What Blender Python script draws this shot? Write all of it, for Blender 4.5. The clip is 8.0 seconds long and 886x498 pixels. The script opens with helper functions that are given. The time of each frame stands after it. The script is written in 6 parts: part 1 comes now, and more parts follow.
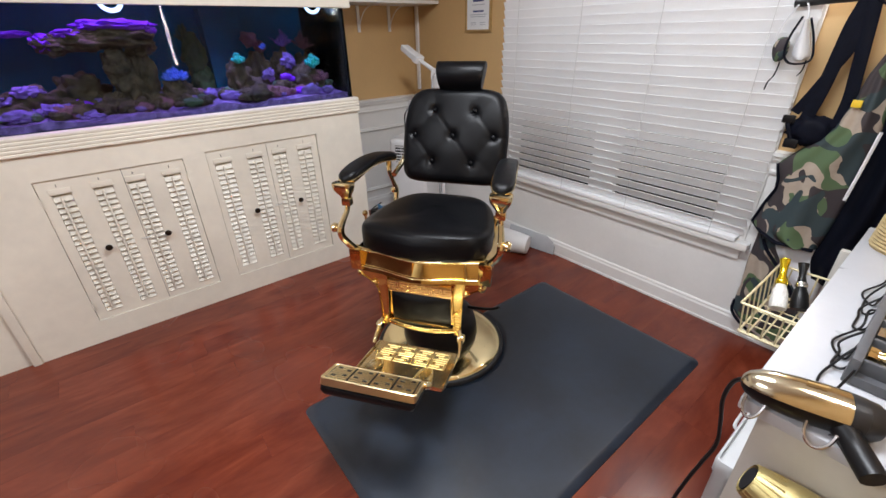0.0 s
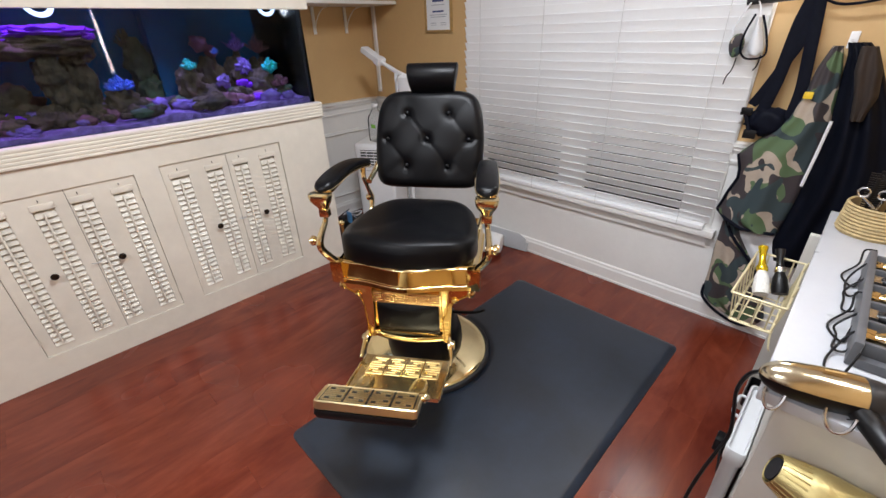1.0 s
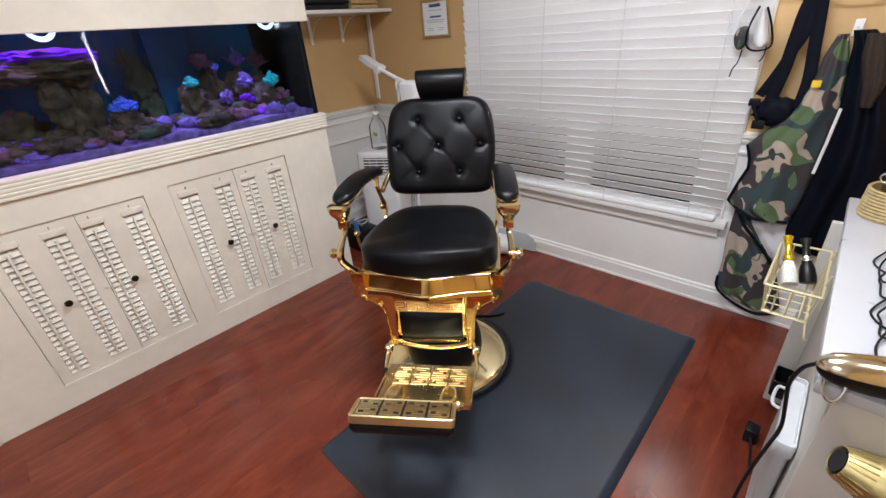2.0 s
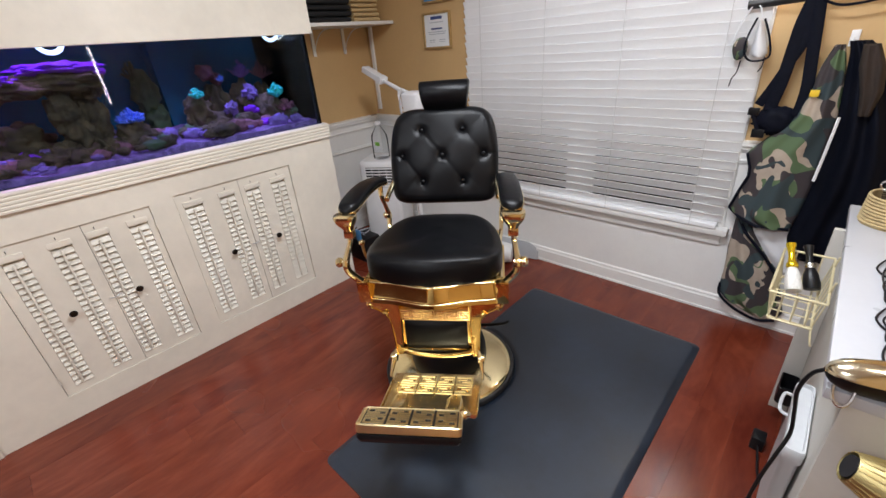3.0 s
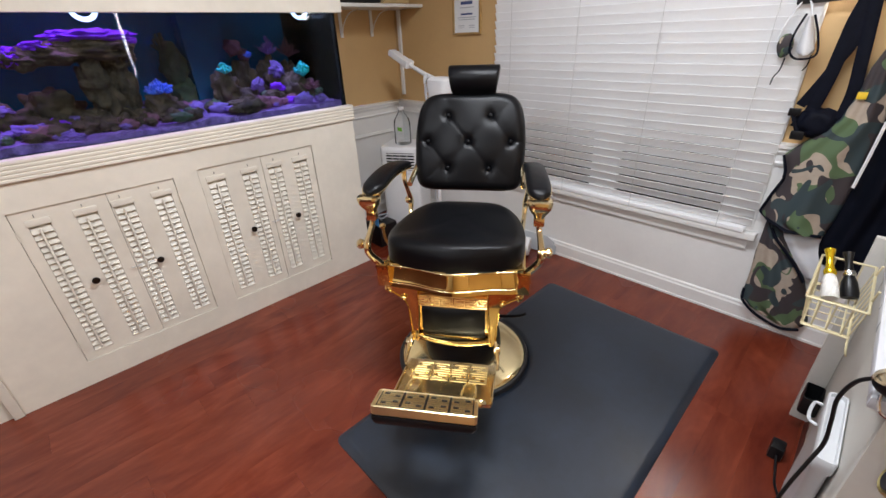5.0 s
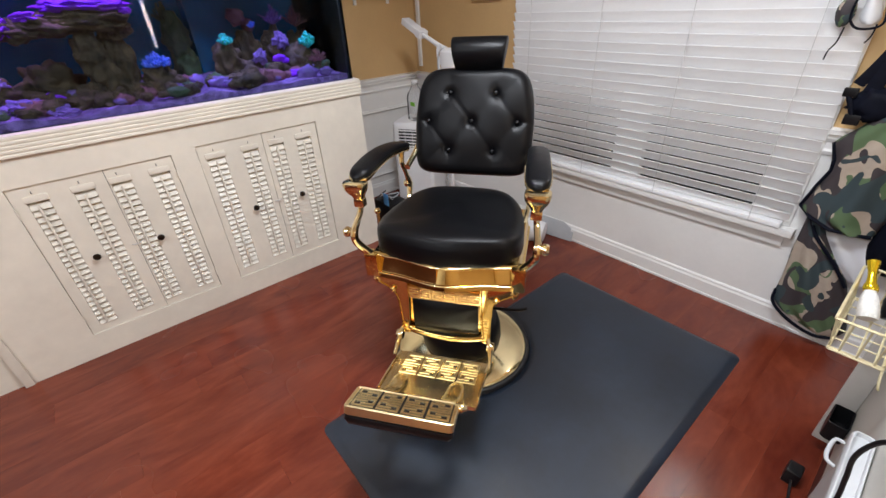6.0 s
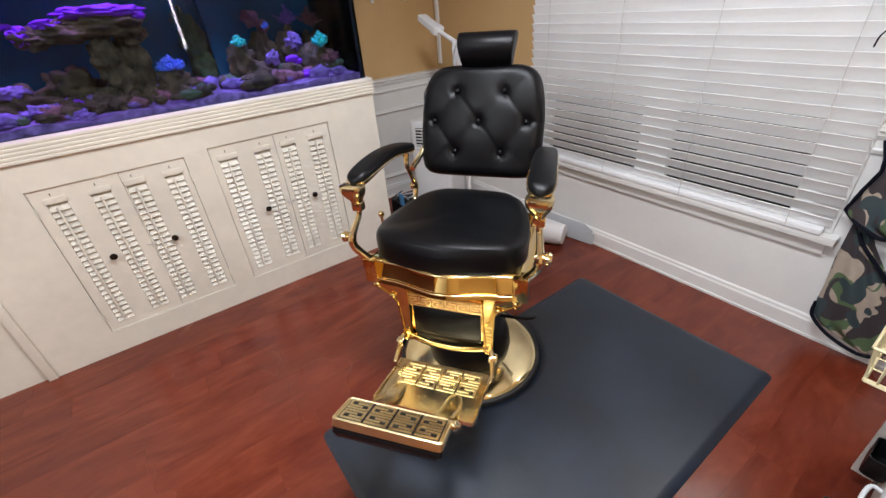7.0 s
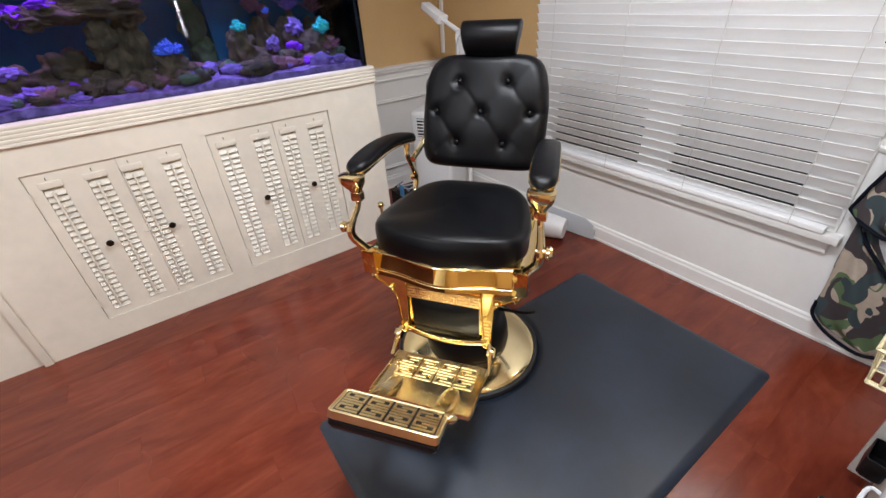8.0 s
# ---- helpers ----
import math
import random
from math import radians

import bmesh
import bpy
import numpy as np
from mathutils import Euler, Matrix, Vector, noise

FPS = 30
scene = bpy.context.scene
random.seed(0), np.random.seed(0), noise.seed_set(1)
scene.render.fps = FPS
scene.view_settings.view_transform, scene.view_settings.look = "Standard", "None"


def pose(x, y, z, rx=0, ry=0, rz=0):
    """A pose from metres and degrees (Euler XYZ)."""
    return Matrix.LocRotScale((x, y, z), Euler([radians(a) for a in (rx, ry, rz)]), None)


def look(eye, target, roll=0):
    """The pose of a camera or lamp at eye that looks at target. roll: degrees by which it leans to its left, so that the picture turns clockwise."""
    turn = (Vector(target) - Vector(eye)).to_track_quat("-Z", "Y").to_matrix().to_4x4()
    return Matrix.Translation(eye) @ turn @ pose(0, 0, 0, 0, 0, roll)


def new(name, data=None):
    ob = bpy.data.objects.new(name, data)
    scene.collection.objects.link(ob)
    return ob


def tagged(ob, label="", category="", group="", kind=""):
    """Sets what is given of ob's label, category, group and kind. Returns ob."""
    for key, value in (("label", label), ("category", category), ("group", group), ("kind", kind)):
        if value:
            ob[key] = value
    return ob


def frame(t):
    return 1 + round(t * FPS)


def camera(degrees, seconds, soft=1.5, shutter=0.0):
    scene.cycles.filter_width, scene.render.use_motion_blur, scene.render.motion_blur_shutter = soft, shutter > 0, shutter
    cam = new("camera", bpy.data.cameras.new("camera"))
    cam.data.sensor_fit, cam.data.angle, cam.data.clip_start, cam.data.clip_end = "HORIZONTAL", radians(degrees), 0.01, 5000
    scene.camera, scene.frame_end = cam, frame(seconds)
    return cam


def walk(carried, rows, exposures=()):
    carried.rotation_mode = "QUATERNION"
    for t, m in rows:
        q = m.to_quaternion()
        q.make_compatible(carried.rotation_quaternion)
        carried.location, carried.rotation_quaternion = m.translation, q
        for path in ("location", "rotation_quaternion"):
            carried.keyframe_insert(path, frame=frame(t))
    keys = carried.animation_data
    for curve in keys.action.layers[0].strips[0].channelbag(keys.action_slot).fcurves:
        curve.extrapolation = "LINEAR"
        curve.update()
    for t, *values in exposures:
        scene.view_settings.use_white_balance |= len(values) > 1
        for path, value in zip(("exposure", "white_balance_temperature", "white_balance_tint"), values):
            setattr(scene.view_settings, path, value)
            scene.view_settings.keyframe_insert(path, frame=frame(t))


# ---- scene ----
cam = camera(93.8, 8.0)
PATH = [
    (0, (0.435, 0.421, 1.363), (-0.952, 1.521, 0.432), -1.2),
    (0.5, (0.39, 0.401, 1.365), (-0.935, 1.574, 0.433), -1.4),
    (1, (0.343, 0.382, 1.371), (-0.917, 1.621, 0.434), -2.0),
    (1.2, (0.326, 0.378, 1.384), (-0.932, 1.63, 0.463), -2.2),
    (2.3, (0.256, 0.315, 1.389), (-0.981, 1.586, 0.465), -5.8),
    (2.5, (0.254, 0.32, 1.391), (-0.98, 1.609, 0.488), -6.1),
    (3, (0.257, 0.304, 1.394), (-0.996, 1.583, 0.501), -4.8),
    (3.5, (0.252, 0.283, 1.393), (-1.033, 1.547, 0.525), -2.9),
    (4, (0.239, 0.27, 1.39), (-1.043, 1.535, 0.519), -2.0),
    (4.5, (0.225, 0.27, 1.384), (-1.008, 1.565, 0.487), -0.9),
    (4.7, (0.219, 0.263, 1.376), (-1.031, 1.536, 0.471), -1.6),
    (5.8, (0.229, 0.42, 1.367), (-1.091, 1.534, 0.36), -2.4),
    (6, (0.228, 0.459, 1.372), (-1.106, 1.536, 0.342), -2.9),
    (6.5, (0.233, 0.54, 1.367), (-1.166, 1.542, 0.348), -4.4),
    (7, (0.239, 0.581, 1.362), (-1.181, 1.536, 0.328), -4.8),
    (7.5, (0.23, 0.589, 1.357), (-1.182, 1.539, 0.306), -4.3),
    (8, (0.228, 0.589, 1.354), (-1.176, 1.532, 0.288), -3.8),
]
walk(cam, [(t, look(eye, target, roll)) for t, eye, target, roll in PATH], [(0.0, -0.06), (1.2, -0.04), (3.0, -0.08), (4.5, -0.1), (6.0, 0.0), (7.0, 0.06), (8.0, 0.1)])

# ---- world and lights ----
world = bpy.data.worlds.new("night")
scene.world = world
world.use_nodes = True
world.node_tree.nodes["Background"].inputs[0].default_value = (0.02, 0.025, 0.04, 1)
world.node_tree.nodes["Background"].inputs[1].default_value = 0.3


WORLD = {}


def area_lamp(name, m, sx, sy, watts, colour, spread=180):
    d = bpy.data.lights.new(name, "AREA")
    d.shape, d.size, d.size_y, d.energy, d.color = "RECTANGLE", sx, sy, watts, colour
    d.spread = radians(spread)
    ob = new(name, d)
    ob.matrix_world = m
    return ob


COOL = (0.874, 0.92, 1.0)
area_lamp("ceiling_light_lamp", pose(-0.32, 1.1, 2.36), 0.9, 0.28, 45, COOL)
area_lamp("ceiling_light_lamp", pose(-0.2, -0.95, 2.36), 0.9, 0.28, 36, COOL)
area_lamp("tank_light_lamp", pose(-2.14, 0.45, 1.60), 0.22, 0.7, 2.4, (0.62, 0.30, 1.0), 48)
area_lamp("tank_light_lamp", pose(-2.14, 1.2, 1.60), 0.22, 0.7, 2.6, (0.50, 0.42, 1.0), 48)


# ---- materials ----
def mat(name, colour, rough=0.5, metal=0.0, vary=0.12, scale=6.0, fine=60.0, bump=0.0, bump_scale=120.0, spec=0.5, coat=0.0, emit=0.0, per_object=0.0, relief=0.002):
    """Principled surface with two scales of colour variation, uneven gloss and fine relief."""
    m = bpy.data.materials.new(name)
    m.use_nodes = True
    n, l = m.node_tree.nodes, m.node_tree.links
    b = n["Principled BSDF"]
    b.inputs["Metallic"].default_value = metal
    b.inputs["Specular IOR Level"].default_value = spec
    b.inputs["Coat Weight"].default_value = coat
    b.inputs["Coat Roughness"].default_value = 0.12
    tc = n.new("ShaderNodeTexCoord")
    big, small = n.new("ShaderNodeTexNoise"), n.new("ShaderNodeTexNoise")
    big.inputs["Scale"].default_value, small.inputs["Scale"].default_value = scale, fine
    big.inputs["Detail"].default_value, small.inputs["Detail"].default_value = 3, 4
    for x in (big, small):
        l.new(tc.outputs["Object"], x.inputs["Vector"])
    add = n.new("ShaderNodeMath")
    add.operation = "MULTIPLY_ADD"
    l.new(small.outputs["Fac"], add.inputs[0])
    add.inputs[1].default_value = 0.4
    l.new(big.outputs["Fac"], add.inputs[2])
    ramp = n.new("ShaderNodeMapRange")
    ramp.inputs["From Min"].default_value, ramp.inputs["From Max"].default_value = 0.4, 1.0
    ramp.inputs["To Min"].default_value, ramp.inputs["To Max"].default_value = 1 - vary, 1 + vary
    l.new(add.outputs[0], ramp.inputs["Value"])
    mul = n.new("ShaderNodeVectorMath")
    mul.operation = "SCALE"
    mul.inputs[0].default_value = colour
    scale_in = ramp.outputs[0]
    if per_object:
        info, pr, pm = n.new("ShaderNodeObjectInfo"), n.new("ShaderNodeMapRange"), n.new("ShaderNodeMath")
        pr.inputs["To Min"].default_value, pr.inputs["To Max"].default_value = 1 - per_object, 1 + per_object
        l.new(info.outputs["Random"], pr.inputs["Value"])
        pm.operation = "MULTIPLY"
        l.new(pr.outputs[0], pm.inputs[0])
        l.new(ramp.outputs[0], pm.inputs[1])
        scale_in = pm.outputs[0]
    l.new(scale_in, mul.inputs["Scale"])
    l.new(mul.outputs[0], b.inputs["Base Color"])
    rr = n.new("ShaderNodeMapRange")
    rr.inputs["To Min"].default_value, rr.inputs["To Max"].default_value = max(0.02, rough * 0.75), min(1, rough * 1.25)
    l.new(big.outputs["Fac"], rr.inputs["Value"])
    l.new(rr.outputs[0], b.inputs["Roughness"])
    if bump:
        bn, bp = n.new("ShaderNodeTexNoise"), n.new("ShaderNodeBump")
        bn.inputs["Scale"].default_value, bn.inputs["Detail"].default_value = bump_scale, 3
        l.new(tc.outputs["Object"], bn.inputs["Vector"])
        bp.inputs["Strength"].default_value, bp.inputs["Distance"].default_value = bump, relief
        l.new(bn.outputs["Fac"], bp.inputs["Height"])
        l.new(bp.outputs[0], b.inputs["Normal"])
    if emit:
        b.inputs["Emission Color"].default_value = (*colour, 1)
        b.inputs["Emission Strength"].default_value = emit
    return m


def wood_floor():
    m = bpy.data.materials.new("cherry_planks")
    m.use_nodes = True
    n, l = m.node_tree.nodes, m.node_tree.links
    b = n["Principled BSDF"]
    geo, info, off, vadd, mp = (n.new(k) for k in ("ShaderNodeNewGeometry", "ShaderNodeObjectInfo", "ShaderNodeVectorMath", "ShaderNodeVectorMath", "ShaderNodeMapping"))
    off.operation, vadd.operation = "SCALE", "ADD"
    off.inputs[0].default_value = (7.0, 13.0, 3.0)
    l.new(info.outputs["Random"], off.inputs["Scale"])
    l.new(geo.outputs["Position"], vadd.inputs[0])
    l.new(off.outputs[0], vadd.inputs[1])
    mp.inputs["Scale"].default_value = (3.4, 1.0, 1.0)
    l.new(vadd.outputs[0], mp.inputs["Vector"])
    g1, g2, g3 = (n.new("ShaderNodeTexNoise") for _ in range(3))
    g1.inputs["Scale"].default_value, g1.inputs["Detail"].default_value, g1.inputs["Distortion"].default_value = 1.6, 5, 1.6
    g2.inputs["Scale"].default_value, g2.inputs["Detail"].default_value = 14, 6
    g3.inputs["Scale"].default_value, g3.inputs["Detail"].default_value = 2.2, 2
    l.new(mp.outputs[0], g1.inputs["Vector"])
    l.new(mp.outputs[0], g2.inputs["Vector"])
    l.new(geo.outputs["Position"], g3.inputs["Vector"])
    mix = n.new("ShaderNodeMath")
    mix.operation = "MULTIPLY_ADD"
    l.new(g2.outputs["Fac"], mix.inputs[0])
    mix.inputs[1].default_value = 0.26
    l.new(g1.outputs["Fac"], mix.inputs[2])
    m2 = n.new("ShaderNodeMath")
    m2.operation = "MULTIPLY_ADD"
    l.new(info.outputs["Random"], m2.inputs[0])
    m2.inputs[1].default_value = 0.03
    l.new(mix.outputs[0], m2.inputs[2])
    cr = n.new("ShaderNodeValToRGB")
    e = cr.color_ramp.elements
    e[0].position, e[0].color = 0.36, (0.088, 0.012, 0.006, 1)
    e[1].position, e[1].color = 1.08 - 0.08, (0.24, 0.052, 0.024, 1)
    mid = e.new(0.68)
    mid.color = (0.16, 0.029, 0.013, 1)
    l.new(m2.outputs[0], cr.inputs[0])
    l.new(cr.outputs[0], b.inputs["Base Color"])
    rr = n.new("ShaderNodeMapRange")
    rr.inputs["To Min"].default_value, rr.inputs["To Max"].default_value = 0.17, 0.34
    l.new(g3.outputs["Fac"], rr.inputs["Value"])
    l.new(rr.outputs[0], b.inputs["Roughness"])
    bp = n.new("ShaderNodeBump")
    bp.inputs["Strength"].default_value, bp.inputs["Distance"].default_value = 0.12, 0.001
    l.new(g2.outputs["Fac"], bp.inputs["Height"])
    l.new(bp.outputs[0], b.inputs["Normal"])
    return m


def camo_cloth(name, scale):
    """Sand cloth printed with separate brown, slate and green blots."""
    m = bpy.data.materials.new(name)
    m.use_nodes = True
    n, l = m.node_tree.nodes, m.node_tree.links
    b = n["Principled BSDF"]
    tc = n.new("ShaderNodeTexCoord")
    grain, tone = n.new("ShaderNodeTexNoise"), n.new("ShaderNodeMix")
    grain.inputs["Scale"].default_value, grain.inputs["Detail"].default_value = scale * 4, 4
    l.new(tc.outputs["Object"], grain.inputs["Vector"])
    tone.data_type = "RGBA"
    tone.inputs["A"].default_value, tone.inputs["B"].default_value = (0.33, 0.265, 0.21, 1), (0.45, 0.38, 0.31, 1)
    l.new(grain.outputs["Fac"], tone.inputs["Factor"])
    colour = tone.outputs["Result"]
    for k, (edge, rgb) in enumerate(((0.50, (0.085, 0.135, 0.065, 1)), (0.525, (0.040, 0.032, 0.036, 1)), (0.565, (0.030, 0.048, 0.055, 1)))):
        mp, ns, st, mx = (n.new(q) for q in ("ShaderNodeMapping", "ShaderNodeTexNoise", "ShaderNodeMath", "ShaderNodeMix"))
        mp.inputs["Location"].default_value = (5.3 * k + 1.7, 2.1 + 3.9 * k, 7.7 - 2.6 * k)
        mp.inputs["Scale"].default_value = (1.0, 0.6, 0.8)
        l.new(tc.outputs["Object"], mp.inputs["Vector"])
        ns.inputs["Scale"].default_value, ns.inputs["Detail"].default_value = scale, 0.6
        ns.inputs["Distortion"].default_value = 0.9
        l.new(mp.outputs[0], ns.inputs["Vector"])
        st.operation = "GREATER_THAN"
        st.inputs[1].default_value = edge
        l.new(ns.outputs["Fac"], st.inputs[0])
        mx.data_type = "RGBA"
        mx.inputs["B"].default_value = rgb
        l.new(st.outputs[0], mx.inputs["Factor"])
        l.new(colour, mx.inputs["A"])
        colour = mx.outputs["Result"]
    l.new(colour, b.inputs["Base Color"])
    b.inputs["Roughness"].default_value = 0.75
    wv, bp = n.new("ShaderNodeTexNoise"), n.new("ShaderNodeBump")
    wv.inputs["Scale"].default_value = 400
    l.new(tc.outputs["Object"], wv.inputs["Vector"])
    bp.inputs["Strength"].default_value, bp.inputs["Distance"].default_value = 0.3, 0.001
    l.new(wv.outputs["Fac"], bp.inputs["Height"])
    l.new(bp.outputs[0], b.inputs["Normal"])
    return m


def glass_pane(name, tint=(1, 1, 1), ior=1.5):
    m = bpy.data.materials.new(name)
    m.use_nodes = True
    n, l = m.node_tree.nodes, m.node_tree.links
    n.remove(n["Principled BSDF"])
    tr, gl, fr, mx = (n.new(k) for k in ("ShaderNodeBsdfTransparent", "ShaderNodeBsdfGlossy", "ShaderNodeFresnel", "ShaderNodeMixShader"))
    tr.inputs[0].default_value = (*tint, 1)
    gl.inputs["Roughness"].default_value = 0.015
    fr.inputs["IOR"].default_value = ior
    l.new(fr.outputs[0], mx.inputs[0])
    l.new(tr.outputs[0], mx.inputs[1])
    l.new(gl.outputs[0], mx.inputs[2])
    l.new(mx.outputs[0], n["Material Output"].inputs["Surface"])
    return m


def lamp_mat(name, colour, strength):
    m = bpy.data.materials.new(name)
    m.use_nodes = True
    b = m.node_tree.nodes["Principled BSDF"]
    b.inputs["Emission Color"].default_value, b.inputs["Emission Strength"].default_value = (*colour, 1), strength
    return m


M_FLOOR = wood_floor()
M_SUB = mat("subfloor", (0.03, 0.015, 0.01), 0.8)
M_TAN = mat("tan_wall_paint", (0.55, 0.36, 0.165), 0.6, vary=0.05, bump=0.12, bump_scale=220)
M_WHITE = mat("white_trim_paint", (0.76, 0.75, 0.73), 0.35, vary=0.04, bump=0.06, bump_scale=90)
M_CEIL = mat("ceiling_paint", (0.8, 0.79, 0.77), 0.8, vary=0.03, bump=0.2, bump_scale=150)
M_CREAM = mat("cream_cabinet_paint", (0.74, 0.695, 0.605), 0.42, vary=0.10, scale=3.0, fine=25, bump=0.15, bump_scale=60)
M_CREAM_S = mat("cream_louver_paint", (0.68, 0.64, 0.555), 0.4, vary=0.06, scale=9, bump=0.1, per_object=0.05)
M_SLAT = mat("white_blind_slat", (0.85, 0.855, 0.865), 0.4, vary=0.03, scale=5, per_object=0.03)
M_MATT = mat("black_rubber_mat", (0.0096, 0.0165, 0.0295), 0.38, vary=0.5, scale=3, fine=30, bump=0.14, bump_scale=420, spec=0.72)
M_LEATHER = mat("black_leatherette", (0.003, 0.0032, 0.0042), 0.33, vary=0.2, scale=9, bump=0.3, bump_scale=380, spec=0.2)
M_GOLD_F = mat("deep_polished_gold", (0.80, 0.56, 0.21), 0.06, 1.0, vary=0.05, scale=10, fine=80)
M_GOLD = mat("polished_gold", (0.91, 0.77, 0.48), 0.08, 1.0, vary=0.04, scale=14, fine=90)
M_GOLD_P = mat("pale_brushed_gold", (0.88, 0.71, 0.40), 0.16, 1.0, vary=0.08, scale=20, fine=140, bump=0.05, bump_scale=150)
M_PLATE = mat("polished_plate_gold", (0.93, 0.80, 0.50), 0.24, 1.0, vary=0.06, scale=18, fine=110, bump=0.04, bump_scale=140)
M_GOLD_S = mat("satin_gold", (0.95, 0.79, 0.46), 0.34, 1.0, vary=0.07, scale=25, fine=160, bump=0.05, bump_scale=200)
M_CHAMP = mat("champagne_gold", (0.72, 0.64, 0.47), 0.19, 1.0, vary=0.05, scale=25)
M_GOLD_B = mat("base_plate_gold", (0.92, 0.76, 0.43), 0.13, 1.0, vary=0.08, scale=12, fine=120)
M_GOLD_O = mat("olive_satin_gold", (0.50, 0.41, 0.19), 0.5, 1.0, vary=0.12, scale=30, fine=90, bump=0.06, bump_scale=120)
# gold inlay coloured near-black: the mirrored leg pad is put into its colour
M_INLAY_MIRROR = mat("inlay_with_dark_reflection", (0.008, 0.006, 0.004), 0.5, 0.0, vary=0.2, scale=30)
M_CADDY = mat("white_caddy_plastic", (0.52, 0.53, 0.54), 0.4, vary=0.06, bump=0.04)
M_CORD = mat("blind_cord", (0.55, 0.55, 0.55), 0.8, vary=0.1)
M_COPPER = mat("bronze_gold_relief", (0.50, 0.30, 0.13), 0.38, 1.0, vary=0.15, scale=20, bump=0.1)
M_CHROME = mat("chrome_trim", (0.75, 0.74, 0.72), 0.12, 1.0, vary=0.05)
M_BLACK = mat("black_plastic", (0.005, 0.005, 0.006), 0.38, vary=0.2, scale=20, bump=0.08, spec=0.3)
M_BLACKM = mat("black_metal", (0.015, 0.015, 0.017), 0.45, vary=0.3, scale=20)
M_KNOB = mat("dark_bronze_knob", (0.02, 0.014, 0.01), 0.3, 0.6, vary=0.2)
M_PLASTIC = mat("white_plastic", (0.78, 0.78, 0.79), 0.42, vary=0.04, bump=0.04)
M_GREYPL = mat("grey_plastic", (0.42, 0.43, 0.45), 0.45, vary=0.08)
M_WIRE = mat("cream_coated_wire", (0.66, 0.58, 0.36), 0.35, 0.3, vary=0.1)
M_TOP = mat("white_laminate", (0.45, 0.46, 0.49), 0.3, vary=0.04, scale=8, fine=80)
M_CARTSIDE = mat("pale_grey_board", (0.5, 0.48, 0.44), 0.5, vary=0.06, bump=0.06)
M_RACK = mat("slate_grey_plastic", (0.085, 0.088, 0.098), 0.45, vary=0.15, scale=20, bump=0.1)
M_ROPE = mat("woven_rope", (0.40, 0.30, 0.15), 0.8, vary=0.25, scale=60, fine=300, bump=0.6, bump_scale=300)
M_NAVY = mat("black_navy_nylon", (0.004, 0.005, 0.010), 0.6, vary=0.3, scale=14, bump=0.3, bump_scale=260, spec=0.08)
M_BROWNFUR = mat("dark_brown_lining", (0.022, 0.013, 0.009), 0.9, vary=0.3, scale=30, bump=0.5)
M_STRAP = mat("black_webbing", (0.005, 0.006, 0.012), 0.6, vary=0.25, scale=40, bump=0.3, bump_scale=300, spec=0.08)
M_CAMO = camo_cloth("camouflage_cloth", 10.0)
M_CAMO_S = camo_cloth("camouflage_cloth_small", 12.0)
M_CAMO_M = camo_cloth("camouflage_cloth_fine", 26.0)
M_LINING = mat("white_lining", (0.7, 0.71, 0.74), 0.45, vary=0.06, scale=10, bump=0.2)
M_TOWEL_B = mat("black_towel", (0.012, 0.012, 0.014), 0.95, vary=0.3, scale=40, bump=0.8, bump_scale=260)
M_TOWEL_T = mat("tan_towel", (0.55, 0.40, 0.2), 0.95, vary=0.12, scale=40, bump=0.8, bump_scale=260)
M_FRAME = mat("gold_wood_frame", (0.38, 0.24, 0.09), 0.4, vary=0.2, scale=30)
M_PAPER = mat("certificate_paper", (0.78, 0.8, 0.82), 0.6, vary=0.03)
M_INKB = mat("blue_ink", (0.05, 0.08, 0.22), 0.6)
M_INKG = mat("grey_ink", (0.4, 0.43, 0.48), 0.6)
M_SEA = mat("blue_sea_print", (0.06, 0.24, 0.5), 0.35, vary=0.5, scale=12, fine=50)
M_DARKGLASS = mat("night_window_glass", (0.006, 0.007, 0.009), 0.06, vary=0.1)
M_GLASS = glass_pane("aquarium_glass", (0.44, 0.53, 0.66), 1.24)
M_CLEAR = glass_pane("clear_plastic", (0.95, 0.96, 0.97), 1.15)
M_TANKBACK = mat("dark_blue_tank_back", (0.0005, 0.20, 0.34), 0.6, vary=0.35, scale=3, fine=12)
M_SAND = mat("coral_sand", (0.50, 0.26, 0.50), 0.9, vary=0.9, scale=26, fine=160, bump=1.0, bump_scale=110, relief=0.006)
M_ROCK = mat("reef_rock", (0.17, 0.10, 0.04), 0.9, vary=0.9, scale=18, fine=90, bump=1.0, bump_scale=60, relief=0.009)
# violet coral emits faintly, standing in for fluorescence under the tank lamps
M_PURPLE = mat("glowing_purple_coral", (0.42, 0.04, 0.8), 0.7, vary=0.3, scale=25, bump=0.6, bump_scale=120, emit=0.11)
M_VIOLET = mat("violet_coral", (0.42, 0.22, 0.50), 0.7, vary=0.4, scale=30, bump=0.6, bump_scale=120)
M_LILAC = mat("lilac_coral", (0.50, 0.26, 0.62), 0.75, vary=0.5, scale=40, fine=140, bump=0.8, bump_scale=140)
# teal and blue coral: emission added as fluorescent glow, neither is a lamp
M_TEAL = mat("glowing_teal_coral", (0.05, 0.72, 0.5), 0.6, vary=0.3, scale=40, bump=0.5, emit=0.2)
M_BLUEC = mat("glowing_blue_coral", (0.15, 0.28, 0.85), 0.6, vary=0.3, scale=40, bump=0.5, emit=0.16)
M_PINKC = mat("pink_brown_coral", (0.46, 0.17, 0.16), 0.8, vary=0.4, scale=30, bump=0.6)
